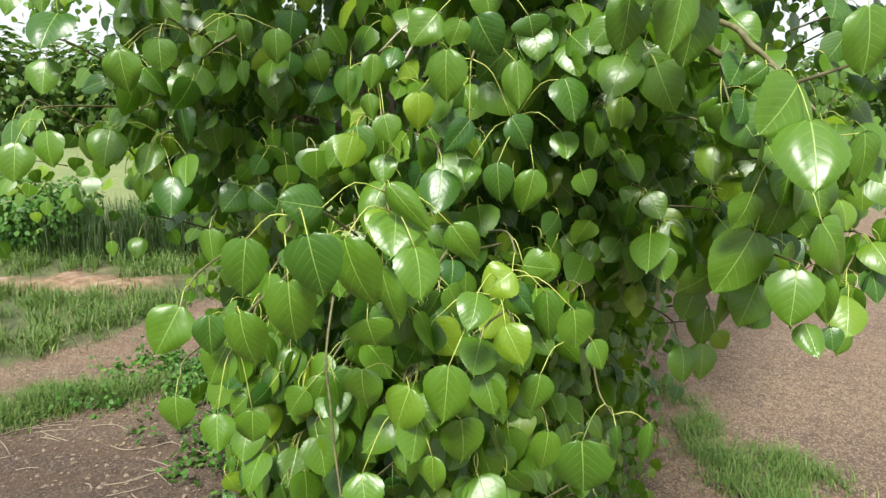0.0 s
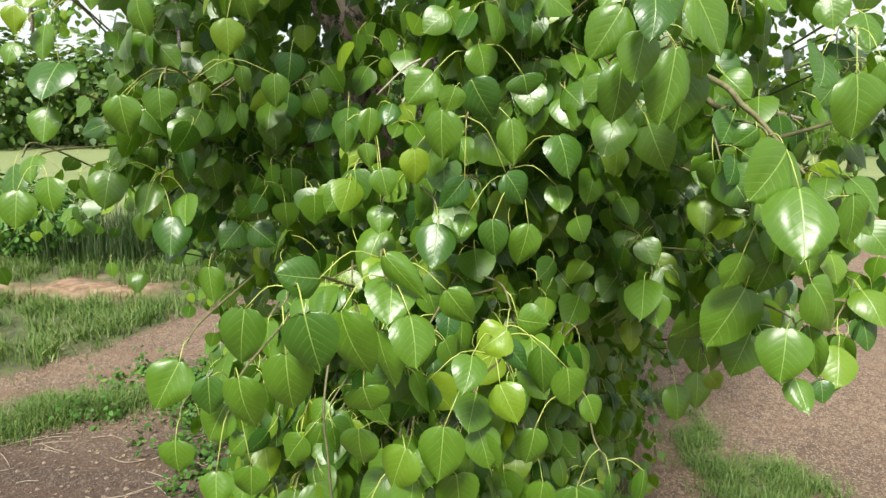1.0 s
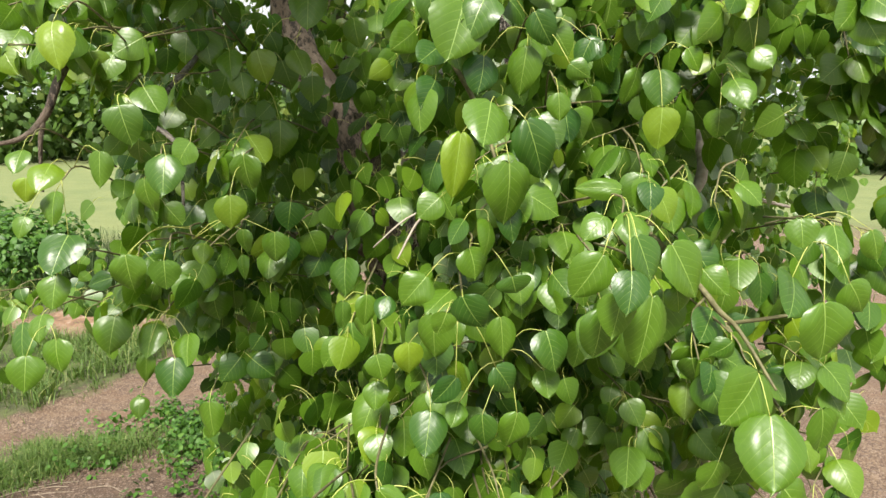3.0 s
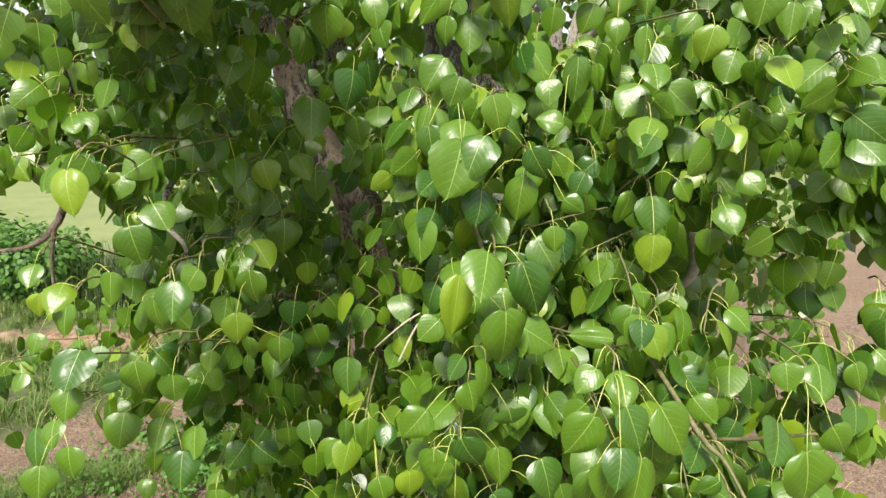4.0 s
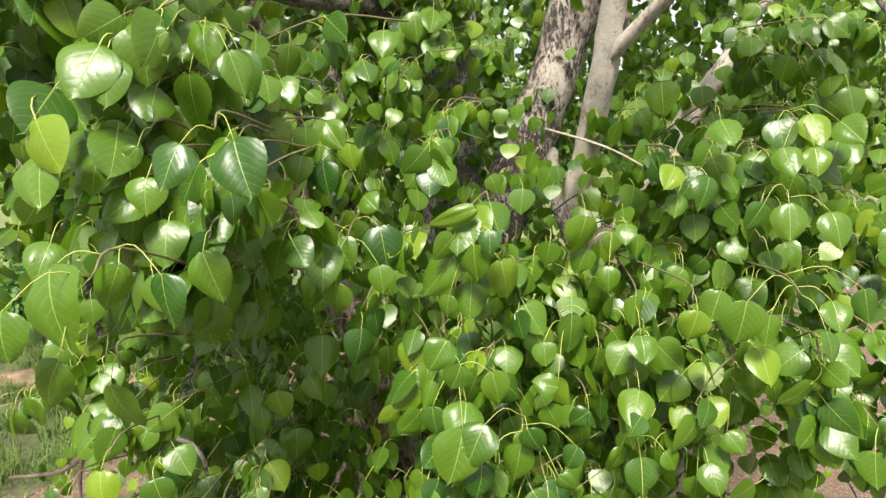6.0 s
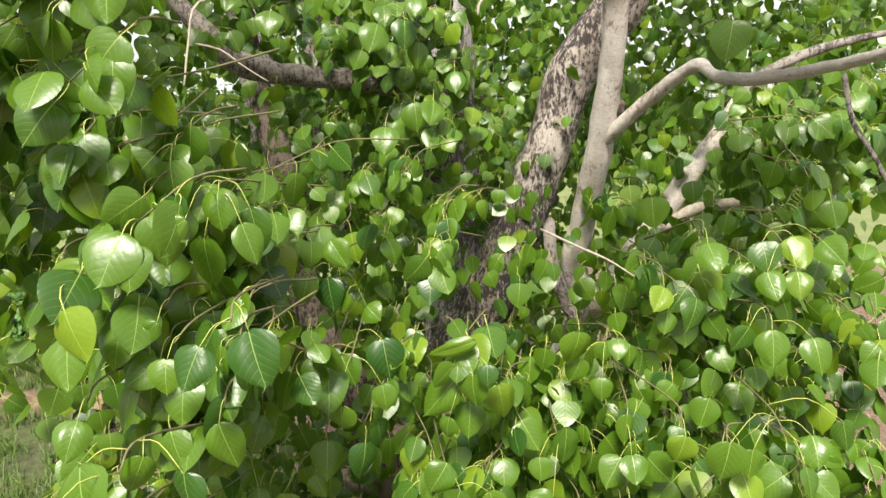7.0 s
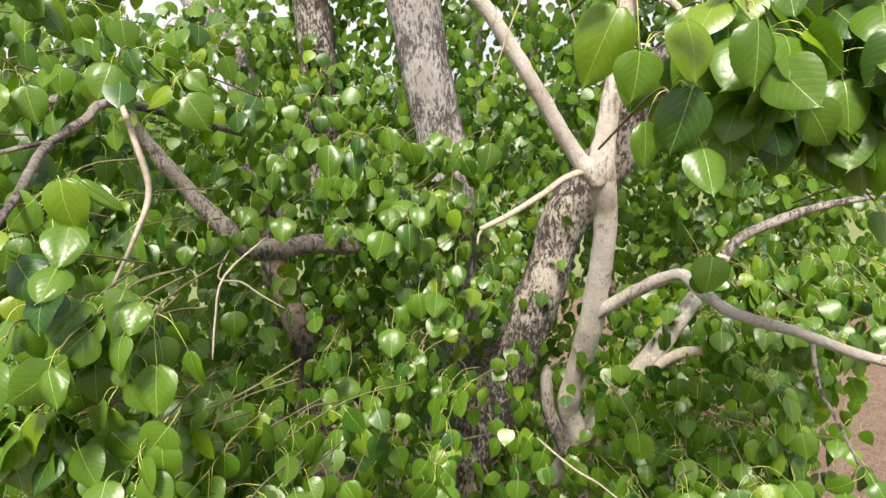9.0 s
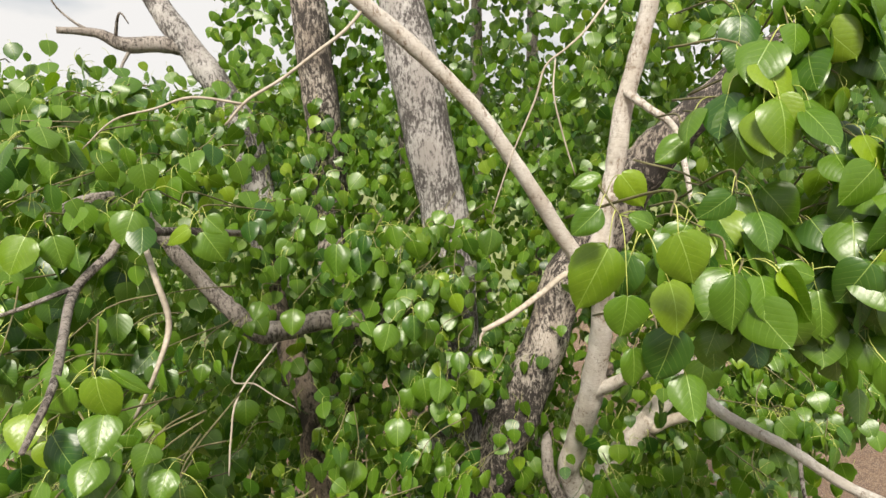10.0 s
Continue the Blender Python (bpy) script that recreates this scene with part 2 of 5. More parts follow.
def leaf_mesh(name, rng, stations=9, columns=2, mats=(LEAF, PETIOLE), petiole=True, ratio=None):
    """One leaf of length 1: the blade hangs from the origin along -y and faces +z; its stalk ends at the returned point."""
    ratio = ratio or rng.uniform(0.86, 1.0)
    shoulder = rng.uniform(0.6, 0.72)
    fold, droop, curl, skew = rng.uniform(0.0, 0.3), rng.uniform(0.08, 0.55), rng.uniform(0.0, 0.32), rng.uniform(-0.06, 0.06)
    ripple, phase, twist = rng.uniform(0.008, 0.03), rng.uniform(0, 6), rng.uniform(-0.35, 0.35)
    flick = rng.uniform(-0.1, 0.1)
    verts, uvs, faces, fm = [], [], [], []
    rise = (0.0, 0.025, 0.08, 0.17, 0.28, 0.40, 0.52, 0.63, 0.73, 0.82, 0.89, 0.93, 1.0)
    for i in range(stations + 1):
        v = float(np.interp(i / stations, np.linspace(0, 1, 13), rise))
        w = ratio * leaf_outline(v, shoulder) if 0 < i < stations else 0.0
        if stations > 15 and 2 < i < stations - 4:
            w *= 1 + (0.017 if i % 2 else -0.017) + rng.uniform(-0.01, 0.01)
        tip = max(0.0, v - 0.88) / 0.12
        y = -v * (1 - 0.1 * droop)
        zc = -droop * v * v * 0.8 + 0.03 * tip
        for c in range(-columns, columns + 1):
            u = c / columns
            bulge = 0.03 * math.sin(math.pi * abs(u)) * math.sin(math.pi * v)
            z = zc + fold * abs(u) * w * (1 - 0.6 * abs(u)) - curl * u * u * w + bulge + ripple * math.sin(9 * v + 3 * u + phase) * abs(u) + twist * v * u * w
            yb = 0.05 * ratio * math.sin(math.pi * min(abs(u), 1)) * max(0.0, 1 - v * 4) + 0.03 * abs(u) * (1 - v) ** 2
            verts.append((u * w + skew * v * v + flick * tip * tip, y + yb, z))
            uvs.append((0.5 + u * w / ratio, 1 - v))
    n = 2 * columns + 1
    for i in range(stations):
        for c in range(n - 1):
            a = i * n + c
            if i == 0:
                faces.append((columns, a + n, a + n + 1))
            elif i == stations - 1:
                faces.append((a, (i + 1) * n + columns, a + 1))
            else:
                faces.append((a, a + n, a + n + 1, a + 1))
            fm.append(0)
    stalk = (0.0, 0.0, 0.0)
    if petiole:
        reach, back = rng.uniform(0.45, 0.85), rng.uniform(-0.55, -0.1)
        o = len(verts)
        segs = 4 if stations > 6 else 2
        for i in range(segs + 1):
            s = i / segs
            cx, cy, cz = 0.12 * math.sin(phase) * s * s, reach * (s - 0.35 * s * s) * 1.25, back * s * s - 0.06 * math.sin(math.pi * s) * (1 if phase > 3 else -1)
            r = 0.0125 + 0.004 * s
            for k in range(3):
                a = 2 * math.pi * k / 3
                verts.append((cx + r * math.cos(a), cy, cz + r * math.sin(a)))
                uvs.append((0.5, 1.0))
            if i:
                for k in range(3):
                    l = (k + 1) % 3
                    p = o + (i - 1) * 3
                    faces.append((p + k, p + l, p + 3 + l, p + 3 + k))
                    fm.append(1)
            stalk = (cx, cy, cz)
    used = sorted({i for f in faces for i in f})
    renum = {j: i for i, j in enumerate(used)}
    verts, uvs = [verts[j] for j in used], [uvs[j] for j in used]
    faces = [tuple(renum[j] for j in f) for f in faces]
    return verts, faces, uvs, fm, Vector(stalk)


_rng = random.Random(7)
LEAVES = []
for _ in range(14):
    _v, _f, _u, _m, _s = leaf_mesh("leaf", _rng, 13, 2)
    LEAVES.append((mesh_of("leaf", _v, _f, (LEAF, PETIOLE), _u, _m), _s))
BLADES = []
for _ in range(14):
    _v, _f, _u, _m, _s = leaf_mesh("leaf", _rng, 24, 3, petiole=False)
    BLADES.append(mesh_of("leaf", _v, _f, (LEAF,), _u, _m))
LOW = [leaf_mesh("leaf", _rng, 7, 1) for _ in range(8)]
FAR = [leaf_mesh("leaf", _rng, 5, 1, petiole=False) for _ in range(6)]
TINY = [leaf_mesh("leaf", _rng, 3, 1, petiole=False, ratio=0.8) for _ in range(4)]


def leaf_turn(tip, face):
    """The turn that lays a leaf's -y along tip and its +z towards face."""
    y = -Vector(tip).normalized()
    z = Vector(face) - y * Vector(face).dot(y)
    if z.length < 1e-4:
        z = Vector((0.3, -1, 0.2)) - y * Vector((0.3, -1, 0.2)).dot(y)
    z.normalize()
    x = y.cross(z)
    return Matrix((x, y, z)).transposed()


def hang(rng, out):
    """A hanging leaf's tip and face: down, turned to the open side."""
    tip = Vector((rng.gauss(0, 0.48), rng.gauss(0, 0.35), -1.0)) + Vector(out) * rng.uniform(-0.15, 1.0)
    face = Vector(out) + Vector((rng.gauss(0, 1.15), rng.gauss(0, 0.5), rng.uniform(-0.2, 1.4)))
    return tip, face


def put_leaf(parent, base, tip, face, size, rng, variant=None, stretch=1.0):
    me, stalk = LEAVES[rng.randrange(len(LEAVES)) if variant is None else variant]
    ob = new("leaf", me)
    m = Matrix.Translation(base) @ leaf_turn(tip, face).to_4x4() @ Matrix.Diagonal((size * stretch, size, size, 1))
    ob.parent = parent
    ob.matrix_world = m
    return ob


def hung_from(node, tip, face, size, stalk):
    return Vector(node) - leaf_turn(tip, face) @ (stalk * size)


def joined(name, shapes, placed, mats, parent, label=""):
    """Many small leaves as one mesh; placed: (shape index, 4x4 array)."""
    vs, us, fs, fms, count = [], [], [], [], 0
    arrays = [(np.c_[np.array(s[0]), np.ones(len(s[0]))], np.array(s[2]), s[1], s[3]) for s in shapes]
    for k, m in placed:
        v, u, f, fm = arrays[k]
        vs.append(v @ m.T[:, :3])
        us.append(u)
        fs.extend([tuple(i + count for i in q) for q in f])
        fms.extend(fm)
        count += len(v)
    me = mesh_of(name, np.vstack(vs), fs, mats, np.vstack(us), fms)
    return part(name, me, parent, label, "stuff")


# ---- ground ----
def cover(x, y):
    """Shares of grass, orange earth and meadow at a place of the ground, and its height."""
    n = noise.noise(Vector((x * 0.9, y * 0.9, 0.3))) * 0.5 + noise.noise(Vector((x * 3.1, y * 3.1, 4.7))) * 0.3
    h = 0.03 * noise.noise(Vector((x * 0.5, y * 0.5, 9.1)))
    step = lambda d, w: min(1.0, max(0.0, 0.5 + d / w))
    # the grass strip between the wheel tracks
    ax, ay = x + 4.5, y - 5.0
    along, off = ax * 0.9 + ay * 0.43, -ax * 0.43 + ay * 0.9
    strip = step(0.22 - abs(off - 0.08) + 0.75 * n, 0.5) * step(along + 2.5, 1.0) * step(2.3 - along, 0.5)
    # the verge beyond the far wheel track
    off2 = -(x + 4.67) * 0.88 + (y - 6.21) * 0.47
    verge = step(off2 - 0.1 + 0.5 * n, 0.5)
    bank_d = y - 9.35 + 0.12 * (x + 6)
    bank = step(0.28 - abs(bank_d) + 0.9 * n, 0.6) * step(-4.6 - x + 0.8 * n, 1.0)
    right = step(n * 1.2 - 0.1 + 0.35 * (1.2 - abs(y - 4.4)) - 0.5 * abs(x - 2.3), 0.5) * step(x - 0.9, 0.4)
    far = step(y - 15.5 - 0.15 * x + 1.5 * n, 1.5) if x < 3 else step(y - 19 + 0.12 * (x - 12) + 1.5 * n, 1.5)
    grass = max(strip * 0.9, verge * (1 - bank), right * 0.8, far)
    h += 0.05 * grass + 0.17 * bank + 0.1 * bank * n + (0.15 * step(bank_d - 0.6, 0.8) if x < 0 else 0)
    return min(1.0, grass), bank * (1 - far), far, h * (1 if abs(x) + abs(y) < 60 else 0)


def dark_earth(x, y):
    """The share of darker earth: a ragged ellipse under and beside the tree, towards the meadow side."""
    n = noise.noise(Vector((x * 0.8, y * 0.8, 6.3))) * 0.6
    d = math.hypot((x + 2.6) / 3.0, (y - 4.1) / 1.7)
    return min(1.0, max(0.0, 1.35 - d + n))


xs = np.unique(np.concatenate([-np.geomspace(9, 2500, 26)[::-1], np.linspace(-9, 9, 120), np.geomspace(9, 2500, 26)]))
ys = np.unique(np.concatenate([-np.geomspace(2, 2500, 18)[::-1], np.linspace(-2, 14, 110), np.geomspace(14, 3500, 40)]))
gv, gc, gf = [], [], []
for y in ys:
    for x in xs:
        g, b, f, h = cover(x, y)
        gv.append((x, y, h))
        gc.append((g, b, f, dark_earth(x, y)))
for j in range(len(ys) - 1):
    for i in range(len(xs) - 1):
        a = j * len(xs) + i
        gf.append((a, a + 1, a + 1 + len(xs), a + len(xs)))


def ground_material():
    m, nodes, links, bsdf = material("earth")
    nt = m.node_tree
    at = nodes.new("ShaderNodeVertexColor")
    at.layer_name = "cover"
    sep = nodes.new("ShaderNodeSeparateColor")
    links.new(at.outputs["Color"], sep.inputs[0])
    big, mid, grit = noisy(nt, 0.8, 5), noisy(nt, 7, 6), noisy(nt, 70, 5, 0.7)
    vor = nodes.new("ShaderNodeTexVoronoi")
    vor.inputs["Scale"].default_value = 32
    tc = nodes.new("ShaderNodeTexCoord")
    links.new(tc.outputs["Object"], vor.inputs["Vector"])
    soil = ramped(nt, big, (0.35, (0.125, 0.08, 0.05)), (0.65, (0.215, 0.145, 0.09)))
    soil = mixed(nt, ramped(nt, grit, (0.5, 0.0), (0.72, 1.0)), soil, (0.31, 0.21, 0.145))
    soil = mixed(nt, ramped(nt, mid, (0.3, 0.6), (0.5, 0.0)), soil, (0.075, 0.05, 0.04))
    soil = mixed(nt, ramped(nt, noisy(nt, 42, 6, 0.8), (0.4, 0.8), (0.5, 0.0)), soil, (0.07, 0.05, 0.042))
    clods = noisy(nt, 10, 9, 0.78)
    soil = mixed(nt, ramped(nt, clods, (0.4, 0.6), (0.52, 0.0)), soil, (0.08, 0.047, 0.034))
    soil = mixed(nt, ramped(nt, clods, (0.56, 0.0), (0.68, 0.5)), soil, (0.38, 0.29, 0.21))
    pebbles = ramped(nt, vor.outputs["Distance"], (0.1, 1.0), (0.22, 0.0))
    soil = mixed(nt, maths(nt, "MULTIPLY", pebbles, 0.5), soil, (0.28, 0.2, 0.16))
    specks = nodes.new("ShaderNodeTexVoronoi")
    specks.inputs["Scale"].default_value = 85
    links.new(tc.outputs["Object"], specks.inputs["Vector"])
    cell = nodes.new("ShaderNodeSeparateColor")
    links.new(specks.outputs["Color"], cell.inputs[0])
    soil = mixed(nt, ramped(nt, cell.outputs[0], (0.62, 0.0), (0.7, 0.65)), soil, (0.075, 0.045, 0.032))
    soil = mixed(nt, ramped(nt, cell.outputs[1], (0.8, 0.0), (0.86, 0.6)), soil, (0.38, 0.29, 0.22))
    streak = noisy(nt, 1.1, 6, 0.65, (0.35, 2.6, 1.0))
    soil = mixed(nt, ramped(nt, streak, (0.5, 0.0), (0.66, 0.55)), soil, (0.17, 0.1, 0.06))
    dark_soil = mixed(nt, 1.0, soil, (0.42, 0.4, 0.42), "MULTIPLY")
    soil = mixed(nt, maths(nt, "MULTIPLY", at.outputs["Alpha"], 0.9), soil, dark_soil)
    orange = ramped(nt, mid, (0.34, (0.12, 0.08, 0.05)), (0.5, (0.25, 0.145, 0.085)), (0.68, (0.33, 0.26, 0.2)))
    under = ramped(nt, mid, (0.34, (0.05, 0.055, 0.025)), (0.64, (0.1, 0.115, 0.04)))
    field = ramped(nt, big, (0.3, (0.13, 0.165, 0.06)), (0.7, (0.2, 0.22, 0.085)))
    field = mixed(nt, maths(nt, "MULTIPLY", mid, 0.5), field, (0.14, 0.18, 0.06))
    edge = maths(nt, "ADD", sep.outputs[0], maths(nt, "MULTIPLY", maths(nt, "SUBTRACT", mid, 0.5), 1.0))
    col = mixed(nt, ramped(nt, edge, (0.4, 0.0), (0.7, 1.0)), soil, under)
    col = mixed(nt, sep.outputs[1], col, orange)
    col = mixed(nt, sep.outputs[2], col, field)
    links.new(col, bsdf.inputs["Base Color"])
    bsdf.inputs["Roughness"].default_value = 0.95
    bumped(nt, bsdf, maths(nt, "ADD", maths(nt, "ADD", maths(nt, "MULTIPLY", grit, 1.4), maths(nt, "MULTIPLY", clods, 1.6)), pebbles), 0.9, 0.014)
    return m


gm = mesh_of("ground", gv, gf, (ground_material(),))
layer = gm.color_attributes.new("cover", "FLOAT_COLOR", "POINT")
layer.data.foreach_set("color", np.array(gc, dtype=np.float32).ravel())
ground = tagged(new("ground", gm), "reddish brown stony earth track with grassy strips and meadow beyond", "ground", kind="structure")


# ---- grass, sticks and stones on the ground ----
def blades(name, rng, spots, tall, label, mat=GRASS, wide=0.0035, lean=1.1):
    """Tufts of bent blades as one mesh."""
    vs, fs, us = [], [], []
    for x, y, z, k in spots:
        for _ in range(k):
            a, l = rng.uniform(0, 6.283), tall * rng.uniform(0.45, 1.15)
            bx, by = x + rng.gauss(0, 0.07), y + rng.gauss(0, 0.07)
            dx, dy = math.cos(a), math.sin(a)
            bend = rng.uniform(0.15, 1.0) * lean
            w = wide * rng.uniform(0.7, 1.4)
            o = len(vs)
            for s in (0.0, 0.5, 1.0):
                r = bend * l * s * s
                c = (bx + dx * r, by + dy * r, z + l * s * (1 - 0.35 * bend * s))
                ww = w * (1 - s * 0.8)
                vs += [(c[0] - dy * ww, c[1] + dx * ww, c[2]), (c[0] + dy * ww, c[1] - dx * ww, c[2])]
                us += [(0.3, s), (0.7, s)]
            fs += [(o, o + 1, o + 3, o + 2), (o + 2, o + 3, o + 5, o + 4)]
    me = mesh_of(name, vs, fs, (mat,), us)
    return tagged(new(name, me), label, "grass", kind="stuff")


rng = random.Random(11)
near_spots, verge_spots, right_spots = [], [], []
while len(near_spots) < 2200:
    x, y = rng.uniform(-6.5, -1.8), rng.uniform(4.2, 7.2)
    g, b, f, h = cover(x, y)
    if -(x + 4.67) * 0.88 + (y - 6.21) * 0.47 < 0 and rng.random() < g ** 2 and noise.noise(Vector((x * 3.5, y * 3.5, 1.7))) + 0.5 * noise.noise(Vector((x * 9, y * 9, 5.7))) > 0.08:
        near_spots.append((x, y, h - 0.01, 5))
while len(verge_spots) < 4200:
    x, y = rng.uniform(-11, -1.5), rng.uniform(5.8, 13)
    g, b, f, h = cover(x, y)
    if -(x + 4.67) * 0.88 + (y - 6.21) * 0.47 > 0 and rng.random() < g ** 2 and noise.noise(Vector((x * 2.2, y * 2.2, 2.7))) + 0.5 * noise.noise(Vector((x * 6, y * 6, 5.2))) > 0.05:
        verge_spots.append((x, y, h - 0.01, 6))
while len(right_spots) < 1300:
    x, y = rng.uniform(0.9, 5.5), rng.uniform(2.8, 8)
    g, b, f, h = cover(x, y)
    if rng.random() < g ** 2 and noise.noise(Vector((x * 4.0, y * 4.0, 3.7))) > 0.0:
        right_spots.append((x, y, h - 0.01, 6))
blades("grass_strip", rng, near_spots, 0.17, "short green grass strip growing on the earth track", GRASS, 0.0045, 1.3)
blades("verge_grass", rng, verge_spots, 0.3, "long green verge grass beside the orange bank", GRASS, 0.007, 1.2)
blades("sparse_grass", rng, right_spots, 0.15, "sparse green grass tufts on reddish earth", GRASS, 0.004, 1.5)


# ---- tree line, shrub and reeds ----
def crown_leaves(rng, n, centre, radii, size, shapes, hollow=0.55, flat=0.25):
    placed = []
    for _ in range(n):
        d = Vector((rng.gauss(0, 1), rng.gauss(0, 1), rng.gauss(0, 1))).normalized()
        r = rng.uniform(hollow, 1.0) * (1 + 0.35 * noise.noise(d * 2.3 + Vector(centre)))
        p = Vector((centre[0] + d.x * radii[0] * r, centre[1] + d.y * radii[1] * r, max(0.04, centre[2] + d.z * radii[2] * r)))
        tip = d * 0.6 + Vector((rng.gauss(0, 0.6), rng.gauss(0, 0.6), -0.5))
        face = d + Vector((rng.gauss(0, 0.5), rng.gauss(0, 0.5), 0.6))
        s = size * rng.uniform(0.6, 1.4)
        m = Matrix.Translation(p) @ leaf_turn(tip, face).to_4x4() @ Matrix.Diagonal((s, s, s, 1))
        placed.append((rng.randrange(len(shapes)), np.array(m)))
    return placed


rng = random.Random(21)
woods = new("woods")
tagged(woods, "distant dense green tree line beyond the pale meadow", "woods", kind="stuff")
placed = []
for i in range(230):
    a = rng.uniform(-1.15, 1.15)
    d = rng.uniform(47, 62)
    h = rng.uniform(5.6, 8.8)
    placed += crown_leaves(rng, 210, (d * math.sin(a), d * math.cos(a), h * 0.48), (rng.uniform(2.2, 3.8), 2.2, h * 0.52), 0.55, TINY, 0.7)
joined("far_foliage", TINY, placed, (LEAF_FAR, PETIOLE), woods)


def shrub(place, radii, n, size, label, seed):
    r = random.Random(seed)
    ob = thing("shrub", place, label, "shrub")
    for k in range(7):
        a, l = r.uniform(0, 6.28), r.uniform(0.5, 0.9)
        x, y, z = place
        v, f = tube([(x, y, z - 0.02, 0.02), (x + 0.3 * l * radii[0] * math.cos(a), y + 0.3 * l * radii[1] * math.sin(a), z + 0.6 * radii[2], 0.013),
                     (x + l * radii[0] * math.cos(a), y + l * radii[1] * math.sin(a), z + (1 + 0.5 * l) * radii[2], 0.005)], 6, 4)
        part("stem", mesh_of("stem", v, f, (TWIG,)), ob)
    c = (place[0], place[1], place[2] + radii[2])
    pl = crown_leaves(r, n, c, radii, size, TINY, 0.45)
    joined("foliage", TINY, pl, (LEAF_SHRUB, PETIOLE), ob)
    return ob


shrub((-7.35, 11.2, 0.2), (1.15, 0.8, 0.74), 2600, 0.1, "broad leafy bright green shrub on the orange bank", 31)
shrub((-9.6, 12.4, 0.2), (1.5, 1.0, 0.8), 2200, 0.12, "leafy green shrub behind the orange bank", 32)
shrub((-5.2, 12.0, 0.2), (1.0, 0.8, 0.5), 1500, 0.09, "low green shrub behind the reeds", 33)
rng = random.Random(35)
spots = [(rng.uniform(-7.0, -3.6), rng.uniform(10.4, 12.4), 0.18, 12) for _ in range(300)]
blades("reeds", rng, spots, 0.95, "tall dark green reeds standing behind the bank", REED, 0.008, 0.5)

rng = random.Random(37)
weeds = new("undergrowth")
tagged(weeds, "low light green weeds round the foot of the tree", "weeds", kind="stuff")
placed = []
while len(placed) < 9000:
    x, y = (rng.gauss(-2.5, 0.45), rng.gauss(6.0, 0.4)) if rng.random() < 0.3 else (rng.uniform(-2.1, 1.4), rng.uniform(3.4, 6.4))
    if noise.noise(Vector((x * 1.3, y * 1.3, 7.0))) < -0.1:
        continue
    h = rng.uniform(0.05, 0.3)
    placed += crown_leaves(rng, 9, (x, y, cover(x, y)[3] + 0.5 * h), (0.09, 0.09, 0.55 * h), 0.05, TINY, 0.3)
joined("low_foliage", TINY, placed, (LEAF_SHRUB, PETIOLE), weeds)

# sticks and stones lying on the earth
rng = random.Random(41)
for k in range(34):
    x, y = rng.uniform(-3.9, -1.4), rng.uniform(3.6, 5.2)
    a, l = rng.uniform(-0.8, 0.8), rng.uniform(0.1, 0.4)
    z = cover(x, y)[3] + 0.006
    v, f = tube([(x, y, z, 0.004), (x + 0.5 * l * math.cos(a), y + 0.5 * l * math.sin(a) + rng.gauss(0, 0.03), z + 0.004, 0.004),
                 (x + l * math.cos(a), y + l * math.sin(a), z + 0.002, 0.003)], 5, 3)
    tagged(new("stick", mesh_of("stick", v, f, (STRAW,))), "thin dry brown stick lying on the earth", "stick", "sticks on the track")
vs, fs = [], []
for k in range(4200):
    left = rng.random() < 0.5
    x, y = (rng.uniform(-5, -1), rng.uniform(3.6, 7.4)) if left else (rng.uniform(1.2, 6), rng.uniform(3.6, 9))
    r = 0.004 + 0.022 * rng.random() ** 5
    z = cover(x, y)[3]
    o = len(vs)
    for d in ((1, 0, 0), (-1, 0, 0), (0, 1, 0), (0, -1, 0), (0, 0, 0.8), (0, 0, -0.5)):
        j = rng.uniform(0.7, 1.3)
        vs.append((x + d[0] * r * j, y + d[1] * r * j, z + d[2] * r * j))
    fs += [(o + a, o + b, o + c) for a, b, c in ((0, 2, 4), (2, 1, 4), (1, 3, 4), (3, 0, 4), (2, 0, 5), (1, 2, 5), (3, 1, 5), (0, 3, 5))]
tagged(new("gravel", mesh_of("gravel", vs, fs, (STONE,), smooth=False)), "loose small stones scattered over the reddish earth", "gravel", kind="stuff")


vs, fs = [], []
for k in range(1500):
    left = rng.random() < 0.6
    x, y = (rng.uniform(-5, -0.6), rng.uniform(3.4, 6.4)) if left else (rng.uniform(0.6, 5), rng.uniform(3.4, 8))
    r, a, z = rng.uniform(0.008, 0.026), rng.uniform(0, 6.283), cover(x, y)[3] + 0.006
    o, ca, sa = len(vs), math.cos(a), math.sin(a)
    for u, w, h in ((-1, 0, 0.1), (-0.2, -0.6, 0.5), (-0.2, 0.6, 0.4), (1, 0, 0.3), (0.1, 0, 0.0)):
        vs.append((x + r * (u * ca - w * sa), y + r * (u * sa + w * ca), z + r * h * rng.uniform(0.3, 1.2)))
    fs += [(o, o + 1, o + 4), (o + 4, o + 2, o), (o + 1, o + 3, o + 4), (o + 4, o + 3, o + 2)]
tagged(new("leaf_litter", mesh_of("leaf_litter", vs, fs, (LITTER,))), "dry brown fallen leaves scattered on the earth", "leaf litter", kind="stuff")


# ---- the tree: trunk and stems ----
tree = thing("tree", (0.15, 3.6, 0), "large multi-stemmed tree with glossy heart-shaped green leaves", "tree")


def limb(name, rows, mat, label, sides=12, steps=6, knobs=0.12, parent=None):
    v, f = tube(rows, sides, steps, knobs)
    return part(name, mesh_of(name, v, f, (mat,)), parent or tree, label)


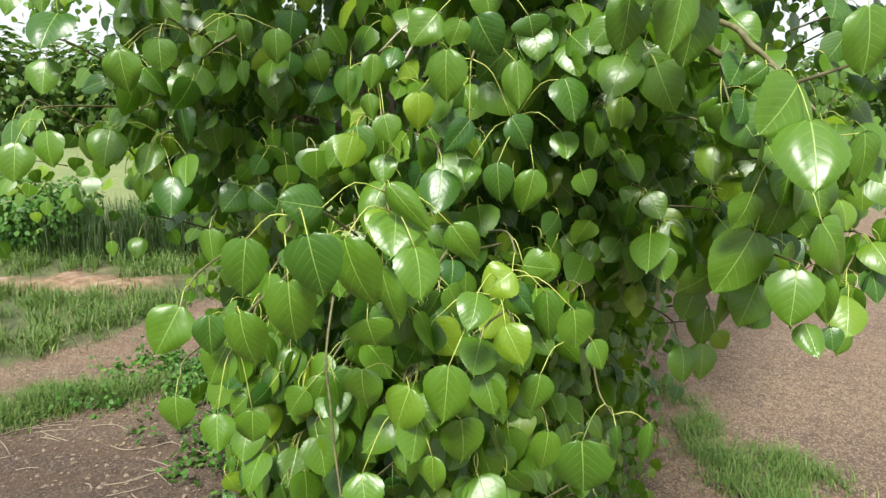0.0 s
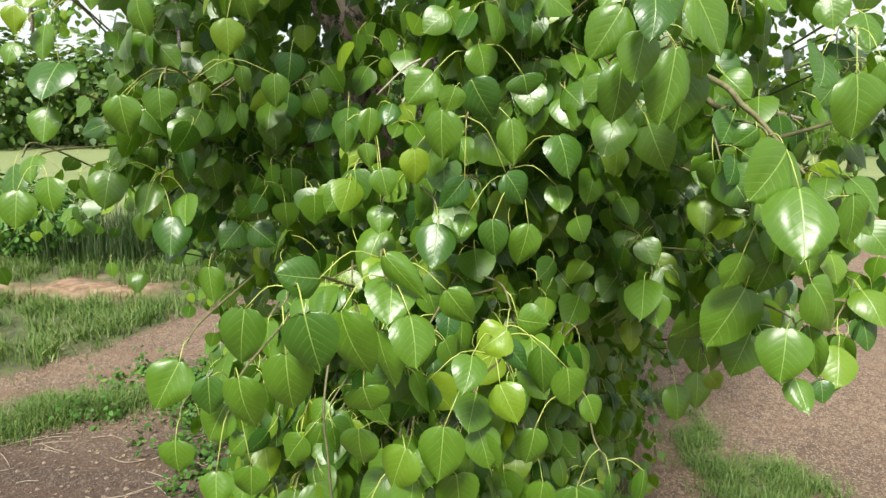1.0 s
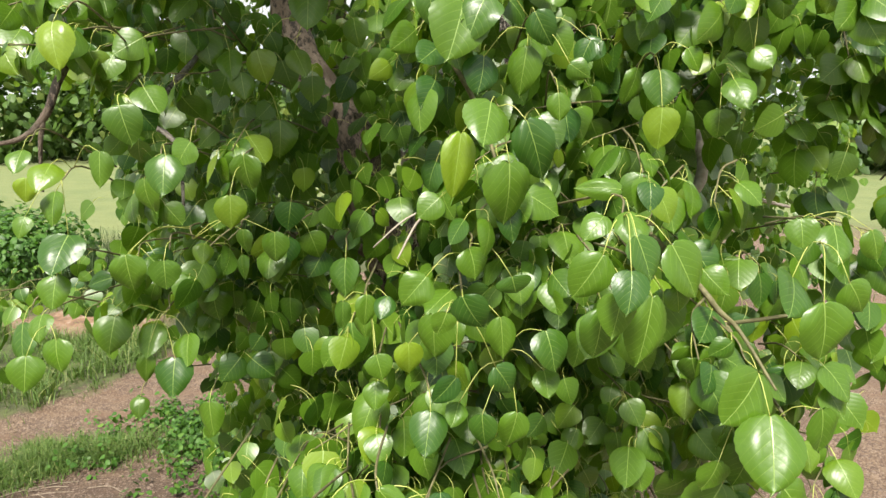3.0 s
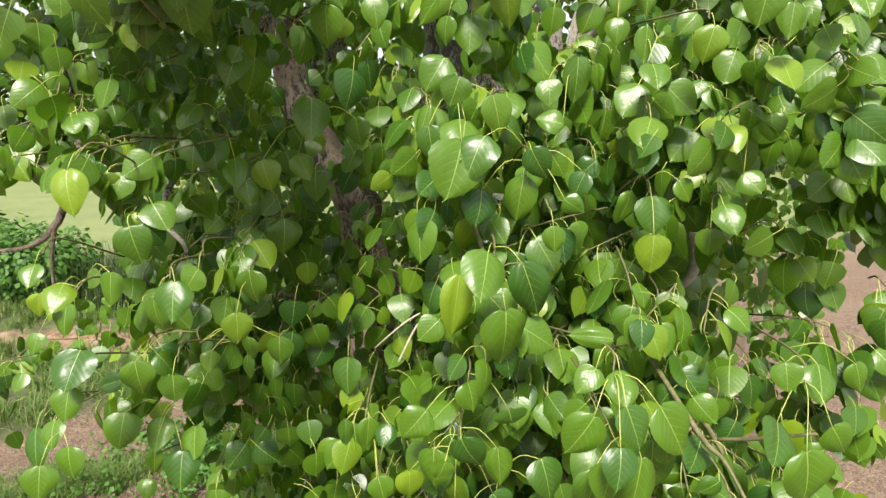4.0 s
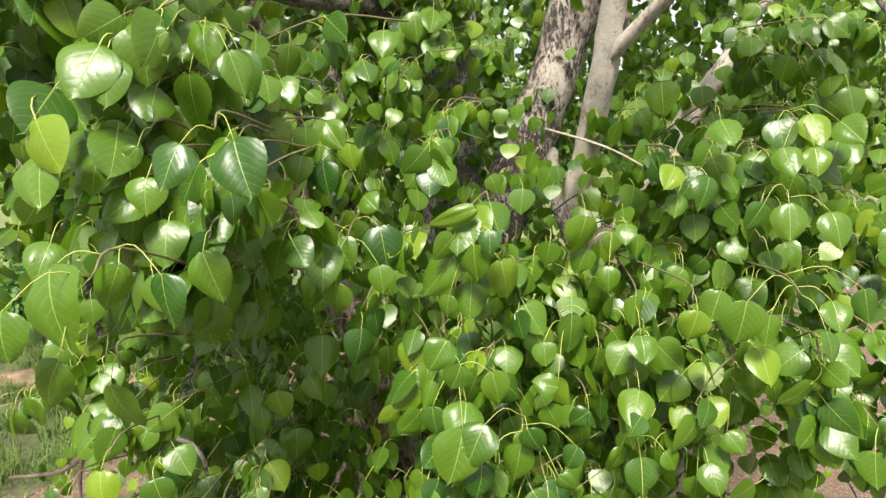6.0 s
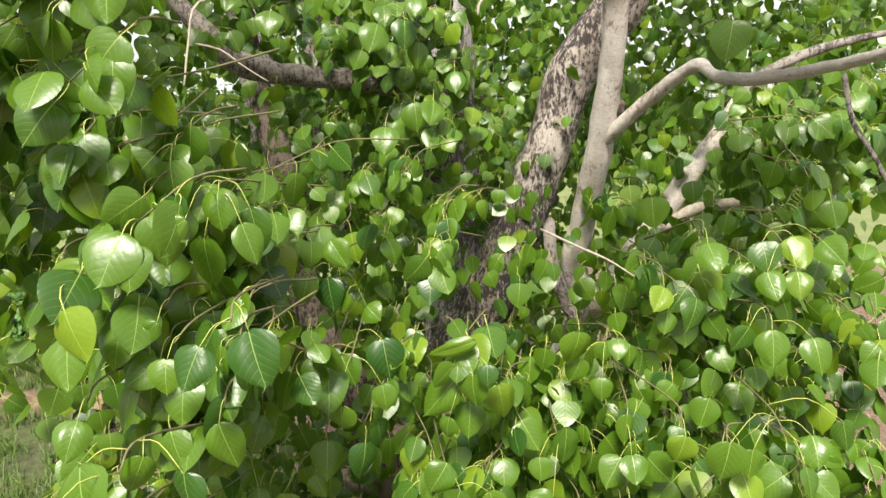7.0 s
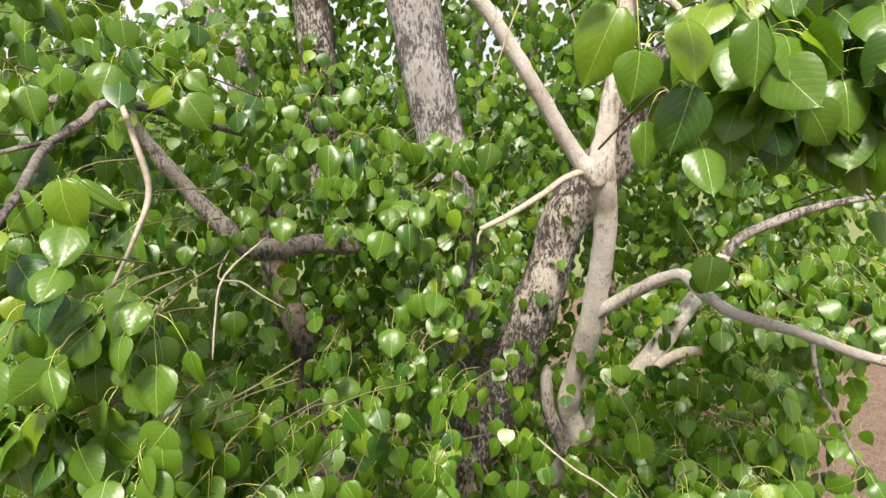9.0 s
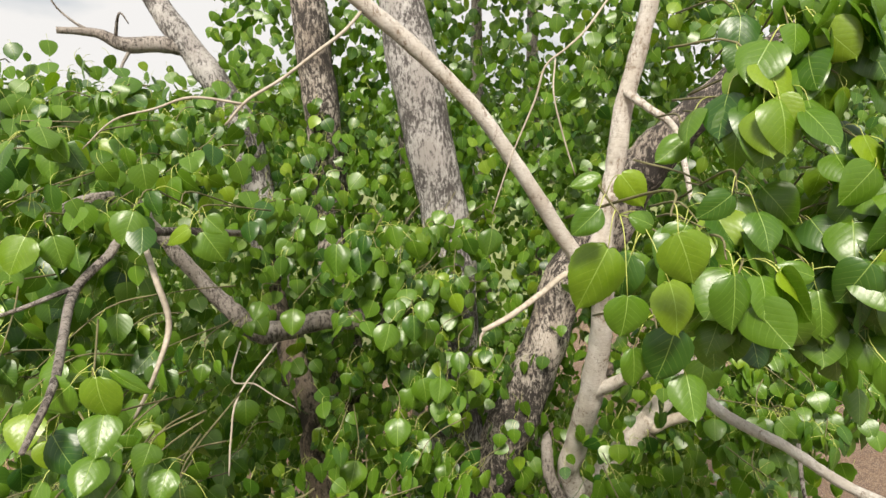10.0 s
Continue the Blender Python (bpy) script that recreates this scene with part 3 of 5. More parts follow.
limb("trunk", [(-0.05, 3.7, -0.1, 0.34), (-0.03, 3.68, 0.6, 0.27), (-0.02, 3.66, 1.6, 0.23), (0.02, 3.65, 2.6, 0.21), (0.1, 3.65, 3.15, 0.19), (0.25, 3.62, 3.45, 0.165),
               (0.42, 3.6, 3.88, 0.15), (0.59, 3.6, 4.37, 0.135), (0.73, 3.58, 4.8, 0.13), (0.93, 3.48, 5.13, 0.13), (1.03, 3.38, 5.4, 0.125), (1.2, 3.26, 5.66, 0.1),
               (1.5, 3.2, 5.95, 0.07), (1.95, 3.2, 6.35, 0.04)], BARK_ROUGH, "leaning dark trunk with flaking pale bark plates", 20, 7, 0.2)
limb("stem", [(0.06, 3.72, 2.9, 0.17), (0.08, 3.71, 3.8, 0.165), (0.06, 3.69, 4.6, 0.15), (0.03, 3.68, 5.1, 0.14), (-0.05, 3.66, 5.5, 0.135), (-0.11, 3.66, 5.85, 0.135),
              (-0.18, 3.68, 6.2, 0.135), (-0.3, 3.75, 7.0, 0.09), (-0.35, 3.8, 8.0, 0.04)], BARK_MOTTLED, "upright mottled grey stem", 18, 7, 0.12)
limb("stem", [(0.66, 3.45, 3.2, 0.05), (0.73, 3.2, 3.6, 0.055), (0.67, 3.1, 3.87, 0.06), (0.69, 3.0, 4.08, 0.06), (0.7, 2.8, 4.44, 0.057), (0.7, 2.66, 4.76, 0.05),
              (0.68, 2.57, 4.98, 0.049), (0.64, 2.5, 5.14, 0.052), (0.65, 2.5, 5.3, 0.042), (0.69, 2.5, 5.56, 0.038), (0.71, 2.5, 5.77, 0.036), (0.77, 2.5, 6.04, 0.033),
              (0.85, 2.5, 6.5, 0.03), (0.95, 2.5, 7.2, 0.015)], BARK_PALE, "smooth pale beige young stem", 16, 9, 0.15)
limb("stem", [(0.69, 3.07, 3.6, 0.05), (0.62, 3.05, 3.72, 0.038), (0.56, 3.04, 3.85, 0.033), (0.545, 3.05, 3.98, 0.031), (0.545, 3.07, 4.06, 0.026), (0.55, 3.1, 4.085, 0.008)], BARK_GREY, "short grey forked stem", 10, 6, 0.2)
limb("limb", [(0.64, 2.5, 5.1, 0.045), (0.52, 2.48, 5.23, 0.033), (0.33, 2.4, 5.51, 0.029), (0.15, 2.35, 5.76, 0.028), (-0.07, 2.3, 5.98, 0.028), (-0.25, 2.25, 6.13, 0.027),
              (-0.45, 2.2, 6.3, 0.02)], BARK_PALE, "smooth pale slanting limb", 12, 8, 0.13)
limb("dead_branch", [(0.66, 2.5, 5.17, 0.02), (0.5, 2.46, 5.125, 0.013), (0.4, 2.4, 5.07, 0.012), (0.26, 2.3, 5.005, 0.011), (0.155, 2.27, 4.96, 0.009)], DEADWOOD, "bare broken dead branch", 8, 5, 0.12)
limb("twig", [(0.17, 2.275, 4.967, 0.006), (0.15, 2.265, 4.94, 0.005), (0.145, 2.26, 4.905, 0.003)], DEADWOOD, "short broken twig end", 6, 4, 0.15)
limb("burl", [(0.735, 2.76, 4.565, 0.008), (0.752, 2.73, 4.59, 0.026), (0.756, 2.715, 4.62, 0.022), (0.748, 2.71, 4.65, 0.006)], BARK_DARK, "torn brown knot on the pale stem", 10, 5, 0.4)
limb("limb", [(0.7, 2.83, 4.4, 0.0234), (0.73, 2.73, 4.5, 0.0312), (0.82, 2.6, 4.62, 0.0281), (0.93, 2.4, 4.75, 0.0250), (0.98, 2.3, 4.71, 0.0226), (1.02, 2.1, 4.69, 0.0203), (1.1, 1.85, 4.71, 0.0172),
              (1.13, 1.6, 4.735, 0.0148), (1.2, 1.4, 4.77, 0.0117)], BARK_PALE, "smooth pale crooked limb", 10, 8, 0.15)
limb("limb", [(0.85, 3.45, 3.5, 0.065), (1.11, 3.3, 3.99, 0.058), (1.17, 3.28, 4.09, 0.056), (1.26, 3.22, 4.285, 0.052), (1.36, 3.18, 4.46, 0.045), (1.43, 3.16, 4.61, 0.038), (1.47, 3.15, 4.7, 0.02)], BARK_PALE, "pale slanting limb", 12, 7, 0.16)
limb("dead_branch", [(1.4, 3.17, 4.56, 0.028), (1.5, 3.14, 4.73, 0.027), (1.66, 3.1, 4.83, 0.026), (1.9, 3.1, 4.91, 0.02), (2.2, 3.05, 4.97, 0.009)], BARK_GREY, "weathered grey dead branch", 10, 6, 0.18)
limb("dead_branch", [(1.16, 3.26, 4.0, 0.034), (1.27, 3.2, 4.1, 0.03), (1.38, 3.15, 4.14, 0.027), (1.5, 3.1, 4.16, 0.022)], DEADWOOD, "short pale broken stub", 8, 4, 0.14)
limb("dead_branch", [(1.17, 1.9, 4.69, 0.00816), (1.15, 1.8, 4.56, 0.0068), (1.18, 1.75, 4.48, 0.00612), (1.23, 1.7, 4.36, 0.00476)], BARK_GREY, "thin bare hanging branch", 6, 5, 0.1)
limb("twig", [(0.71, 2.48, 5.83, 0.016), (0.76, 2.35, 5.77, 0.014), (0.84, 2.3, 5.7, 0.012), (0.87, 2.25, 5.56, 0.01), (0.89, 2.2, 5.41, 0.008)], BARK_PALE, "thin pale side branch", 8, 5, 0.08)
limb("twig", [(-0.25, 2.25, 6.1, 0.00612), (-0.29, 2.1, 6.02, 0.00544), (-0.36, 2.0, 5.95, 0.00544), (-0.46, 1.95, 5.87, 0.00476), (-0.55, 1.9, 5.81, 0.00476), (-0.62, 1.9, 5.74, 0.0034)], DEADWOOD, "thin bare pale twig", 6, 5, 0.08)
limb("twig", [(-0.56, 1.9, 5.8, 0.00408), (-0.69, 1.85, 5.82, 0.00408), (-0.8, 1.85, 5.79, 0.0034), (-0.92, 1.85, 5.76, 0.00272), (-1.02, 1.85, 5.68, 0.00204)], DEADWOOD, "thin bare arched twig", 6, 5, 0.08)
limb("twig", [(0.56, 2.2, 6.12, 0.00408), (0.46, 2.05, 6.01, 0.00408), (0.39, 2.0, 5.95, 0.0034), (0.33, 2.0, 5.9, 0.0034), (0.3, 2.0, 5.8, 0.0034), (0.23, 2.0, 5.63, 0.00272), (0.17, 2.0, 5.45, 0.00204)], DEADWOOD, "thin bare pale twig", 6, 5, 0.08)
limb("twig", [(0.36, 2.0, 5.92, 0.00272), (0.34, 1.9, 5.82, 0.00272), (0.37, 1.9, 5.7, 0.00272), (0.41, 1.9, 5.58, 0.00204)], DEADWOOD, "thin bare pale twig", 6, 4, 0.08)
limb("twig", [(-0.6, 2.2, 4.95, 0.0034), (-0.65, 1.9, 4.89, 0.0034), (-0.67, 1.85, 4.77, 0.0034), (-0.67, 1.8, 4.66, 0.00272)], DEADWOOD, "thin bare hanging twig", 6, 4, 0.08)
limb("twig", [(-0.86, 2.6, 4.84, 0.00408), (-0.78, 2.2, 4.81, 0.0034), (-0.7, 2.2, 4.79, 0.0034), (-0.63, 2.2, 4.74, 0.00272), (-0.55, 2.2, 4.69, 0.00204)], DEADWOOD, "thin bare twig", 6, 4, 0.08)
limb("twig", [(0.36, 2.15, 4.2, 0.00408), (0.46, 2.0, 4.17, 0.00408), (0.54, 1.95, 4.14, 0.0034), (0.61, 1.9, 4.1, 0.00272)], DEADWOOD, "thin bare pale stick", 6, 4, 0.08)
limb("twig", [(0.42, 2.3, 3.3, 0.007), (0.47, 1.9, 3.18, 0.006), (0.49, 1.85, 3.1, 0.005), (0.5, 1.8, 3.02, 0.004)], TWIG, "thin drooping twig", 6, 4, 0.08)
limb("twig", [(0.12, 2.2, 3.1, 0.00408), (0.03, 1.75, 3.06, 0.0034), (-0.03, 1.7, 3.01, 0.0034), (-0.08, 1.65, 2.92, 0.00272)], DEADWOOD, "thin bare pale twig", 6, 4, 0.08)
limb("twig", [(0.03, 1.77, 3.05, 0.00272), (-0.06, 1.7, 3.02, 0.00272), (-0.15, 1.7, 2.94, 0.00204)], DEADWOOD, "thin bare pale twig", 6, 4, 0.08)
limb("branch", [(0.02, 2.3, 3.6, 0.0078), (0.05, 1.7, 3.45, 0.00715), (0.1, 1.55, 3.35, 0.0065), (0.13, 1.48, 3.28, 0.0052), (0.15, 1.35, 3.2, 0.00325)], TWIG, "brown leafy branch", 7, 5, 0.08)
limb("branch", [(0.62, 2.2, 3.1, 0.0078), (0.64, 1.5, 2.93, 0.00715), (0.7, 1.4, 2.82, 0.0065), (0.72, 1.35, 2.77, 0.0052), (0.74, 1.2, 2.7, 0.00325)], TWIG, "brown leafy branch", 7, 5, 0.08)
limb("branch", [(0.7, 1.4, 2.83, 0.0052), (0.77, 1.35, 2.86, 0.00455), (0.87, 1.3, 2.9, 0.00325)], TWIG, "brown side branch", 7, 4, 0.08)
limb("branch", [(0.52, 1.9, 3.1, 0.00715), (0.56, 1.3, 2.97, 0.00585), (0.59, 1.22, 2.92, 0.00585), (0.63, 1.2, 2.88, 0.00455), (0.66, 1.1, 2.8, 0.0026)], TWIG, "brown leafy branch", 7, 5, 0.08)
limb("branch", [(-1.3, 2.3, 3.8, 0.012), (-1.0, 1.85, 3.5, 0.012), (-0.98, 1.72, 3.36, 0.011), (-1.02, 1.72, 3.28, 0.01), (-1.1, 1.72, 3.22, 0.007), (-1.25, 1.72, 3.2, 0.004)], BARK_DARK, "dark bare forked branch", 7, 5, 0.1)
limb("branch", [(-1.02, 1.72, 3.29, 0.008), (-1.04, 1.72, 3.2, 0.006), (-1.06, 1.74, 3.08, 0.004)], BARK_DARK, "dark bare side branch", 6, 4, 0.1)
limb("branch", [(-0.9, 2.5, 3.5, 0.012), (-0.82, 1.9, 3.29, 0.009), (-0.76, 1.85, 3.24, 0.008), (-0.7, 1.8, 3.19, 0.006), (-0.66, 1.7, 3.05, 0.004)], BARK_GREY, "grey leafy branch", 7, 5, 0.1)
limb("branch", [(-0.2, 3.15, 2.5, 0.03), (-0.38, 3.0, 2.68, 0.025), (-0.52, 2.95, 2.72, 0.02), (-0.8, 2.7, 2.8, 0.012)], BARK_DARK, "dark brown low branch", 8, 5, 0.12)
limb("branch", [(-0.21, 1.3, 2.45, 0.003), (-0.21, 1.15, 2.33, 0.0025), (-0.2, 1.12, 2.24, 0.0025), (-0.19, 1.1, 2.14, 0.0025), (-0.17, 1.07, 2.0, 0.002)], TWIG, "thin hanging stalk", 6, 4, 0.06)
limb("limb", [(0.0, 3.65, 4.7, 0.0574), (-0.39, 3.1, 4.74, 0.0492), (-0.6, 3.02, 4.75, 0.0476), (-0.81, 2.75, 4.79, 0.0492), (-0.91, 2.7, 4.89, 0.041), (-1.06, 2.7, 5.06, 0.0344), (-1.2, 2.65, 5.28, 0.0295),
              (-1.26, 2.6, 5.42, 0.0262), (-1.28, 2.58, 5.48, 0.023)], BARK_GREY, "crooked grey limb", 12, 8, 0.24)
limb("limb", [(-1.25, 2.59, 5.45, 0.026), (-1.41, 2.5, 5.44, 0.024), (-1.52, 2.45, 5.39, 0.022), (-1.6, 2.42, 5.37, 0.016), (-1.8, 2.4, 5.36, 0.01)], BARK_GREY, "bare grey side limb", 8, 5, 0.14)
limb("dead_branch", [(-1.5, 2.45, 5.39, 0.017), (-1.55, 2.4, 5.29, 0.014), (-1.58, 2.35, 5.15, 0.008)], BARK_GREY, "short bare grey fork", 7, 4, 0.12)
limb("stem", [(-0.05, 3.4, 1.7, 0.12), (-0.1, 3.2, 2.04, 0.12), (-0.21, 3.15, 2.46, 0.11), (-0.27, 3.1, 2.72, 0.1), (-0.34, 3.05, 2.95, 0.1), (-0.38, 3.0, 3.21, 0.095),
              (-0.62, 3.1, 3.55, 0.085), (-0.72, 3.2, 3.88, 0.075), (-0.71, 3.2, 4.08, 0.07), (-0.78, 3.25, 4.31, 0.068), (-0.86, 3.3, 4.55, 0.06), (-0.95, 3.4, 5.0, 0.03)],
     BARK_DARK, "dark brown furrowed stem", 14, 6, 0.2)
limb("stem", [(-1.0, 4.0, 4.0, 0.11), (-1.14, 4.05, 5.0, 0.11), (-1.18, 4.05, 5.31, 0.1), (-1.23, 4.07, 5.63, 0.09), (-1.33, 4.1, 5.84, 0.085), (-1.55, 4.15, 6.15, 0.08),
              (-1.77, 4.2, 6.46, 0.07), (-2.2, 4.3, 7.2, 0.04)], BARK_MOTTLED, "mottled grey leaning stem", 14, 6, 0.12)
limb("limb", [(-1.57, 4.15, 6.17, 0.055), (-1.75, 4.12, 6.19, 0.05), (-1.95, 4.1, 6.19, 0.045), (-2.11, 4.1, 6.26, 0.03), (-2.3, 4.0, 6.27, 0.02)], BARK_GREY, "grey bare side limb", 10, 5, 0.12)
limb("stem", [(-0.7, 4.3, 3.6, 0.13), (-0.79, 4.35, 5.61, 0.12), (-0.82, 4.34, 6.05, 0.115), (-0.85, 4.34, 6.5, 0.11), (-0.95, 4.4, 7.6, 0.06)], BARK_ROUGH, "upright brown stem", 14, 6, 0.14)
limb("twig", [(-2.1, 4.1, 6.26, 0.012), (-2.2, 4.05, 6.31, 0.009), (-2.3, 4.0, 6.43, 0.005), (-2.32, 4.0, 6.6, 0.003)], BARK_GREY, "bare forked twig", 6, 4, 0.12)
limb("twig", [(-2.0, 4.1, 6.22, 0.012), (-1.95, 4.05, 6.33, 0.008), (-1.9, 4.0, 6.36, 0.006), (-1.86, 4.0, 6.3, 0.003)], BARK_GREY, "bare crooked twig", 6, 4, 0.12)
limb("twig", [(-1.9, 4.1, 6.18, 0.014), (-1.96, 4.05, 6.05, 0.01), (-1.93, 4.0, 5.97, 0.007), (-1.8, 3.95, 5.9, 0.003)], BARK_GREY, "bare drooping twig", 6, 4, 0.12)
limb("twig", [(-1.28, 2.1, 6.35, 0.012), (-1.36, 2.0, 6.1, 0.01), (-1.42, 1.97, 5.96, 0.007), (-1.44, 1.95, 5.85, 0.004)], BARK_DARK, "dark bare twig", 6, 4, 0.12)
for px, py, r in ((0.37, 6.07, 0.07), (0.95, 6.6, 0.08), (-0.35, 6.4, 0.06)):
    limb("stem", [(px, py, -0.1, r * 1.5), (px + 0.05, py, 2.5, r * 1.2), (px, py, 4.8, r), (px - 0.03, py, 5.5, r * 0.95), (px - 0.05, py, 7.5, r * 0.5)], BARK_GREY, "thin grey stem at the back", 10, 6, 0.12)
limb("dead_branch", [(-0.75, 2.5, 5.3, 0.014), (-0.94, 1.97, 5.41, 0.014), (-0.99, 1.85, 5.36, 0.014), (-1.01, 1.7, 5.3, 0.013), (-0.9, 1.45, 5.26, 0.011), (-0.81, 1.25, 5.22, 0.009), (-0.79, 1.1, 5.15, 0.006)], BARK_GREY, "bare grey side branch", 8, 5, 0.1)
limb("dead_branch", [(-1.0, 1.72, 5.31, 0.008), (-1.04, 1.65, 5.3, 0.007), (-1.1, 1.6, 5.28, 0.006), (-1.2, 1.6, 5.25, 0.004)], BARK_GREY, "bare forked side branch", 6, 4, 0.1)
limb("dead_branch", [(-0.93, 1.95, 5.41, 0.009), (-0.83, 1.8, 5.31, 0.009), (-0.8, 1.79, 5.17, 0.009), (-0.82, 1.72, 5.05, 0.007), (-0.89, 1.7, 4.91, 0.005)], DEADWOOD, "thin bare drooping twig", 6, 5, 0.1)
limb("dead_branch", [(0.66, 2.0, 2.99, 0.007), (0.8, 2.0, 3.04, 0.012), (0.85, 2.0, 3.1, 0.018), (0.88, 2.1, 3.2, 0.016), (0.95, 2.5, 3.35, 0.015), (0.9, 3.1, 3.5, 0.02)], DEADWOOD, "bare broken pale branch", 8, 5, 0.12)
limb("dead_branch", [(1.2, 3.25, 3.1, 0.02), (1.42, 3.2, 2.99, 0.02), (1.6, 3.2, 2.91, 0.014), (1.81, 3.2, 2.86, 0.007)], DEADWOOD, "bare pale drooping branch", 8, 5, 0.12)


# ---- the tree: leafy twigs ----
# how near the camera's side the crown reaches; rows by height, columns by x / y
A_COLS = (-0.75, -0.5, -0.3, -0.1, 0.1, 0.3, 0.5, 0.75)
FRONT = {
    0.3: (9, 9, 2.4, 2.0, 2.0, 2.2, 9, 9),
    1.2: (9, 9, 1.6, 1.3, 1.4, 1.9, 9, 9),
    2.0: (9, 9, 1.3, 1.05, 1.1, 2.2, 9, 9),
    2.4: (2.0, 1.9, 1.2, 0.98, 1.05, 1.5, 1.15, 1.3),
    2.8: (1.7, 1.7, 1.6, 1.35, 1.2, 1.3, 1.05, 1.1),
    3.2: (1.5, 1.5, 1.5, 1.5, 1.25, 1.25, 1.3, 1.3),
    3.6: (1.5, 1.5, 1.8, 1.7, 1.4, 1.35, 1.35, 1.4),
    4.0: (1.2, 1.1, 1.2, 1.6, 1.5, 1.6, 1.5, 1.5),
    4.4: (1.2, 1.1, 1.3, 2.0, 2.6, 2.6, 2.0, 1.9),
    4.8: (1.2, 1.2, 2.3, 2.6, 2.8, 3.9, 2.8, 2.5),
    5.2: (1.4, 1.6, 2.4, 2.5, 3.3, 3.9, 2.8, 2.0),
    5.35: (1.2, 1.5, 2.2, 2.7, 4.2, 1.5, 1.1, 1.1),
    5.5: (1.3, 1.6, 2.5, 3.6, 4.4, 1.4, 1.05, 1.1),
    5.8: (1.7, 2.1, 3.2, 4.4, 4.4, 1.6, 1.15, 1.2),
    6.6: (3.4, 4.2, 4.2, 4.4, 4.2, 2.6, 1.5, 1.3),
    8.0: (5.0, 4.6, 4.4, 4.2, 4.2, 3.4, 2.4, 1.8),
}
F_Z = np.array(sorted(FRONT))
F_Y = np.array([FRONT[z] for z in sorted(FRONT)])


def front(a, z):
    """The nearest y of the crown towards the side a = x / y at height z."""
    col = [np.interp(a, A_COLS, row) for row in F_Y]
    return float(np.interp(z, F_Z, col))


def petiole_rows(a, b):
    """A thin stalk from a leaf's base a, arched up to the twig at b."""
    a, b = Vector(a), Vector(b)
    m = (a + b) / 2 + Vector((0, 0, 0.22 * (b - a).length))
    return [(*a, 0.0009), (*m, 0.001), (*b, 0.0013)]


HERO = []


def apart(leaves):
    """The leaves of one twig, those that would cut through an earlier one set a little deeper."""
    out = []
    for x, y, z, length, lean, *wide in sorted(leaves, key=lambda q: q[1]):
        for p in out:
            if abs(p[0] - x) < 0.08 and abs(p[2] - z) < 0.08 and abs(p[1] - y) < 0.045:
                x, y = x * (p[1] + 0.045) / y, p[1] + 0.045
        out.append((x, y, z, length, lean, *wide))
    return out


def leafy_twig(leaves, seed=[100]):
    """A twig of the outer crown with its leaves: each one's base x, y, z, how far its tip
    hangs from that, the lean of the tip in degrees and, where it is known, the breadth."""
    seed[0] += 1
    r = random.Random(seed[0])
    leaves = apart(leaves)
    bases = [Vector(l[:3]) for l in leaves]
    mean = sum(bases, Vector()) / len(bases)
    tip = mean + Vector((0, 0.035, 0.02))
    knee = mean + Vector((r.gauss(0, 0.012), 0.1, 0.05))
    root = knee + Vector((r.gauss(0.0, 0.05), 0.3, r.uniform(-0.12, 0.02)))
    rows = [(*root, 0.003), (*knee, 0.0026), (*tip, 0.0017)]
    line = smooth_line(rows, 8)[:, :3]
    v, f = tube(rows, 5, 5)
    fm = [0] * len(f)
    for b in bases:
        ends = [Vector(q) for q in line[6:]]
        end = min(ends, key=lambda q: (q - b - Vector((0, 0.03, 0.05))).length)
        v2, f2 = tube(petiole_rows(b, end), 4, 3)
        f += [tuple(i + len(v) for i in q) for q in f2]
        v += v2
        fm += [1] * len(f2)
    ob = part("twig", mesh_of("twig", v, f, (TWIG, PETIOLE), None, fm), tree)
    for (x, y, z, length, lean, *wide), b in zip(leaves, bases):
        a = radians(lean)
        if wide:
            grow = max(length, wide[0] / 0.96)
            nod = min(1.6, math.sqrt((grow / length) ** 2 - 1) + 0.12)
            grow = max(grow, length * math.sqrt(1 + nod * nod))
            broad = wide[0] / 0.93
        else:
            nod = min(0.95, max(-0.1, r.gauss(0.42, 0.25)))
            grow = length * math.sqrt(1 + nod * nod) * 1.03
            broad = min(max(length, 0.075), 0.125) * 1.05
        way = Vector((math.sin(a), -nod, -math.cos(a)))
        face = Vector((r.gauss(-0.06 * x, 0.3), -1.0, r.uniform(0.1, 0.7)))
        leaf = new("leaf", BLADES[r.randrange(len(BLADES))])
        leaf.parent = ob
        leaf.matrix_world = Matrix.Translation(b) @ leaf_turn(way, face).to_4x4() @ Matrix.Diagonal((broad, grow, grow, 1))
        HERO.append((x / y, z - 0.5 * length, y))
    return ob


leafy_twig(((-1.182, 1.967, 5.678, 0.091, 4), (-1.000, 2.056, 5.669, 0.079, 0),))
leafy_twig(((-0.852, 1.864, 5.549, 0.075, 21), (-0.710, 1.885, 5.425, 0.113, 36),))
leafy_twig(((-0.197, 2.561, 5.307, 0.094, 13), (-0.110, 2.536, 5.252, 0.104, 12), (-0.304, 2.504, 5.285, 0.076, -9), (-0.330, 2.516, 5.223, 0.106, 5), (-0.416, 2.496, 5.250, 0.123, -5),))
leafy_twig(((0.235, 2.867, 5.232, 0.116, -7),))
leafy_twig(((-0.766, 1.205, 4.881, 0.072, 26),))
leafy_twig(((-0.810, 1.118, 4.932, 0.076, 20),))
leafy_twig(((0.955, 2.163, 4.875, 0.132, -9), (0.927, 2.196, 4.807, 0.089, 18),))
leafy_twig(((-0.086, 2.589, 4.624, 0.112, 12),))
leafy_twig(((-1.060, 1.727, 4.605, 0.109, -12),))
leafy_twig(((-0.828, 2.468, 4.591, 0.105, 5),))
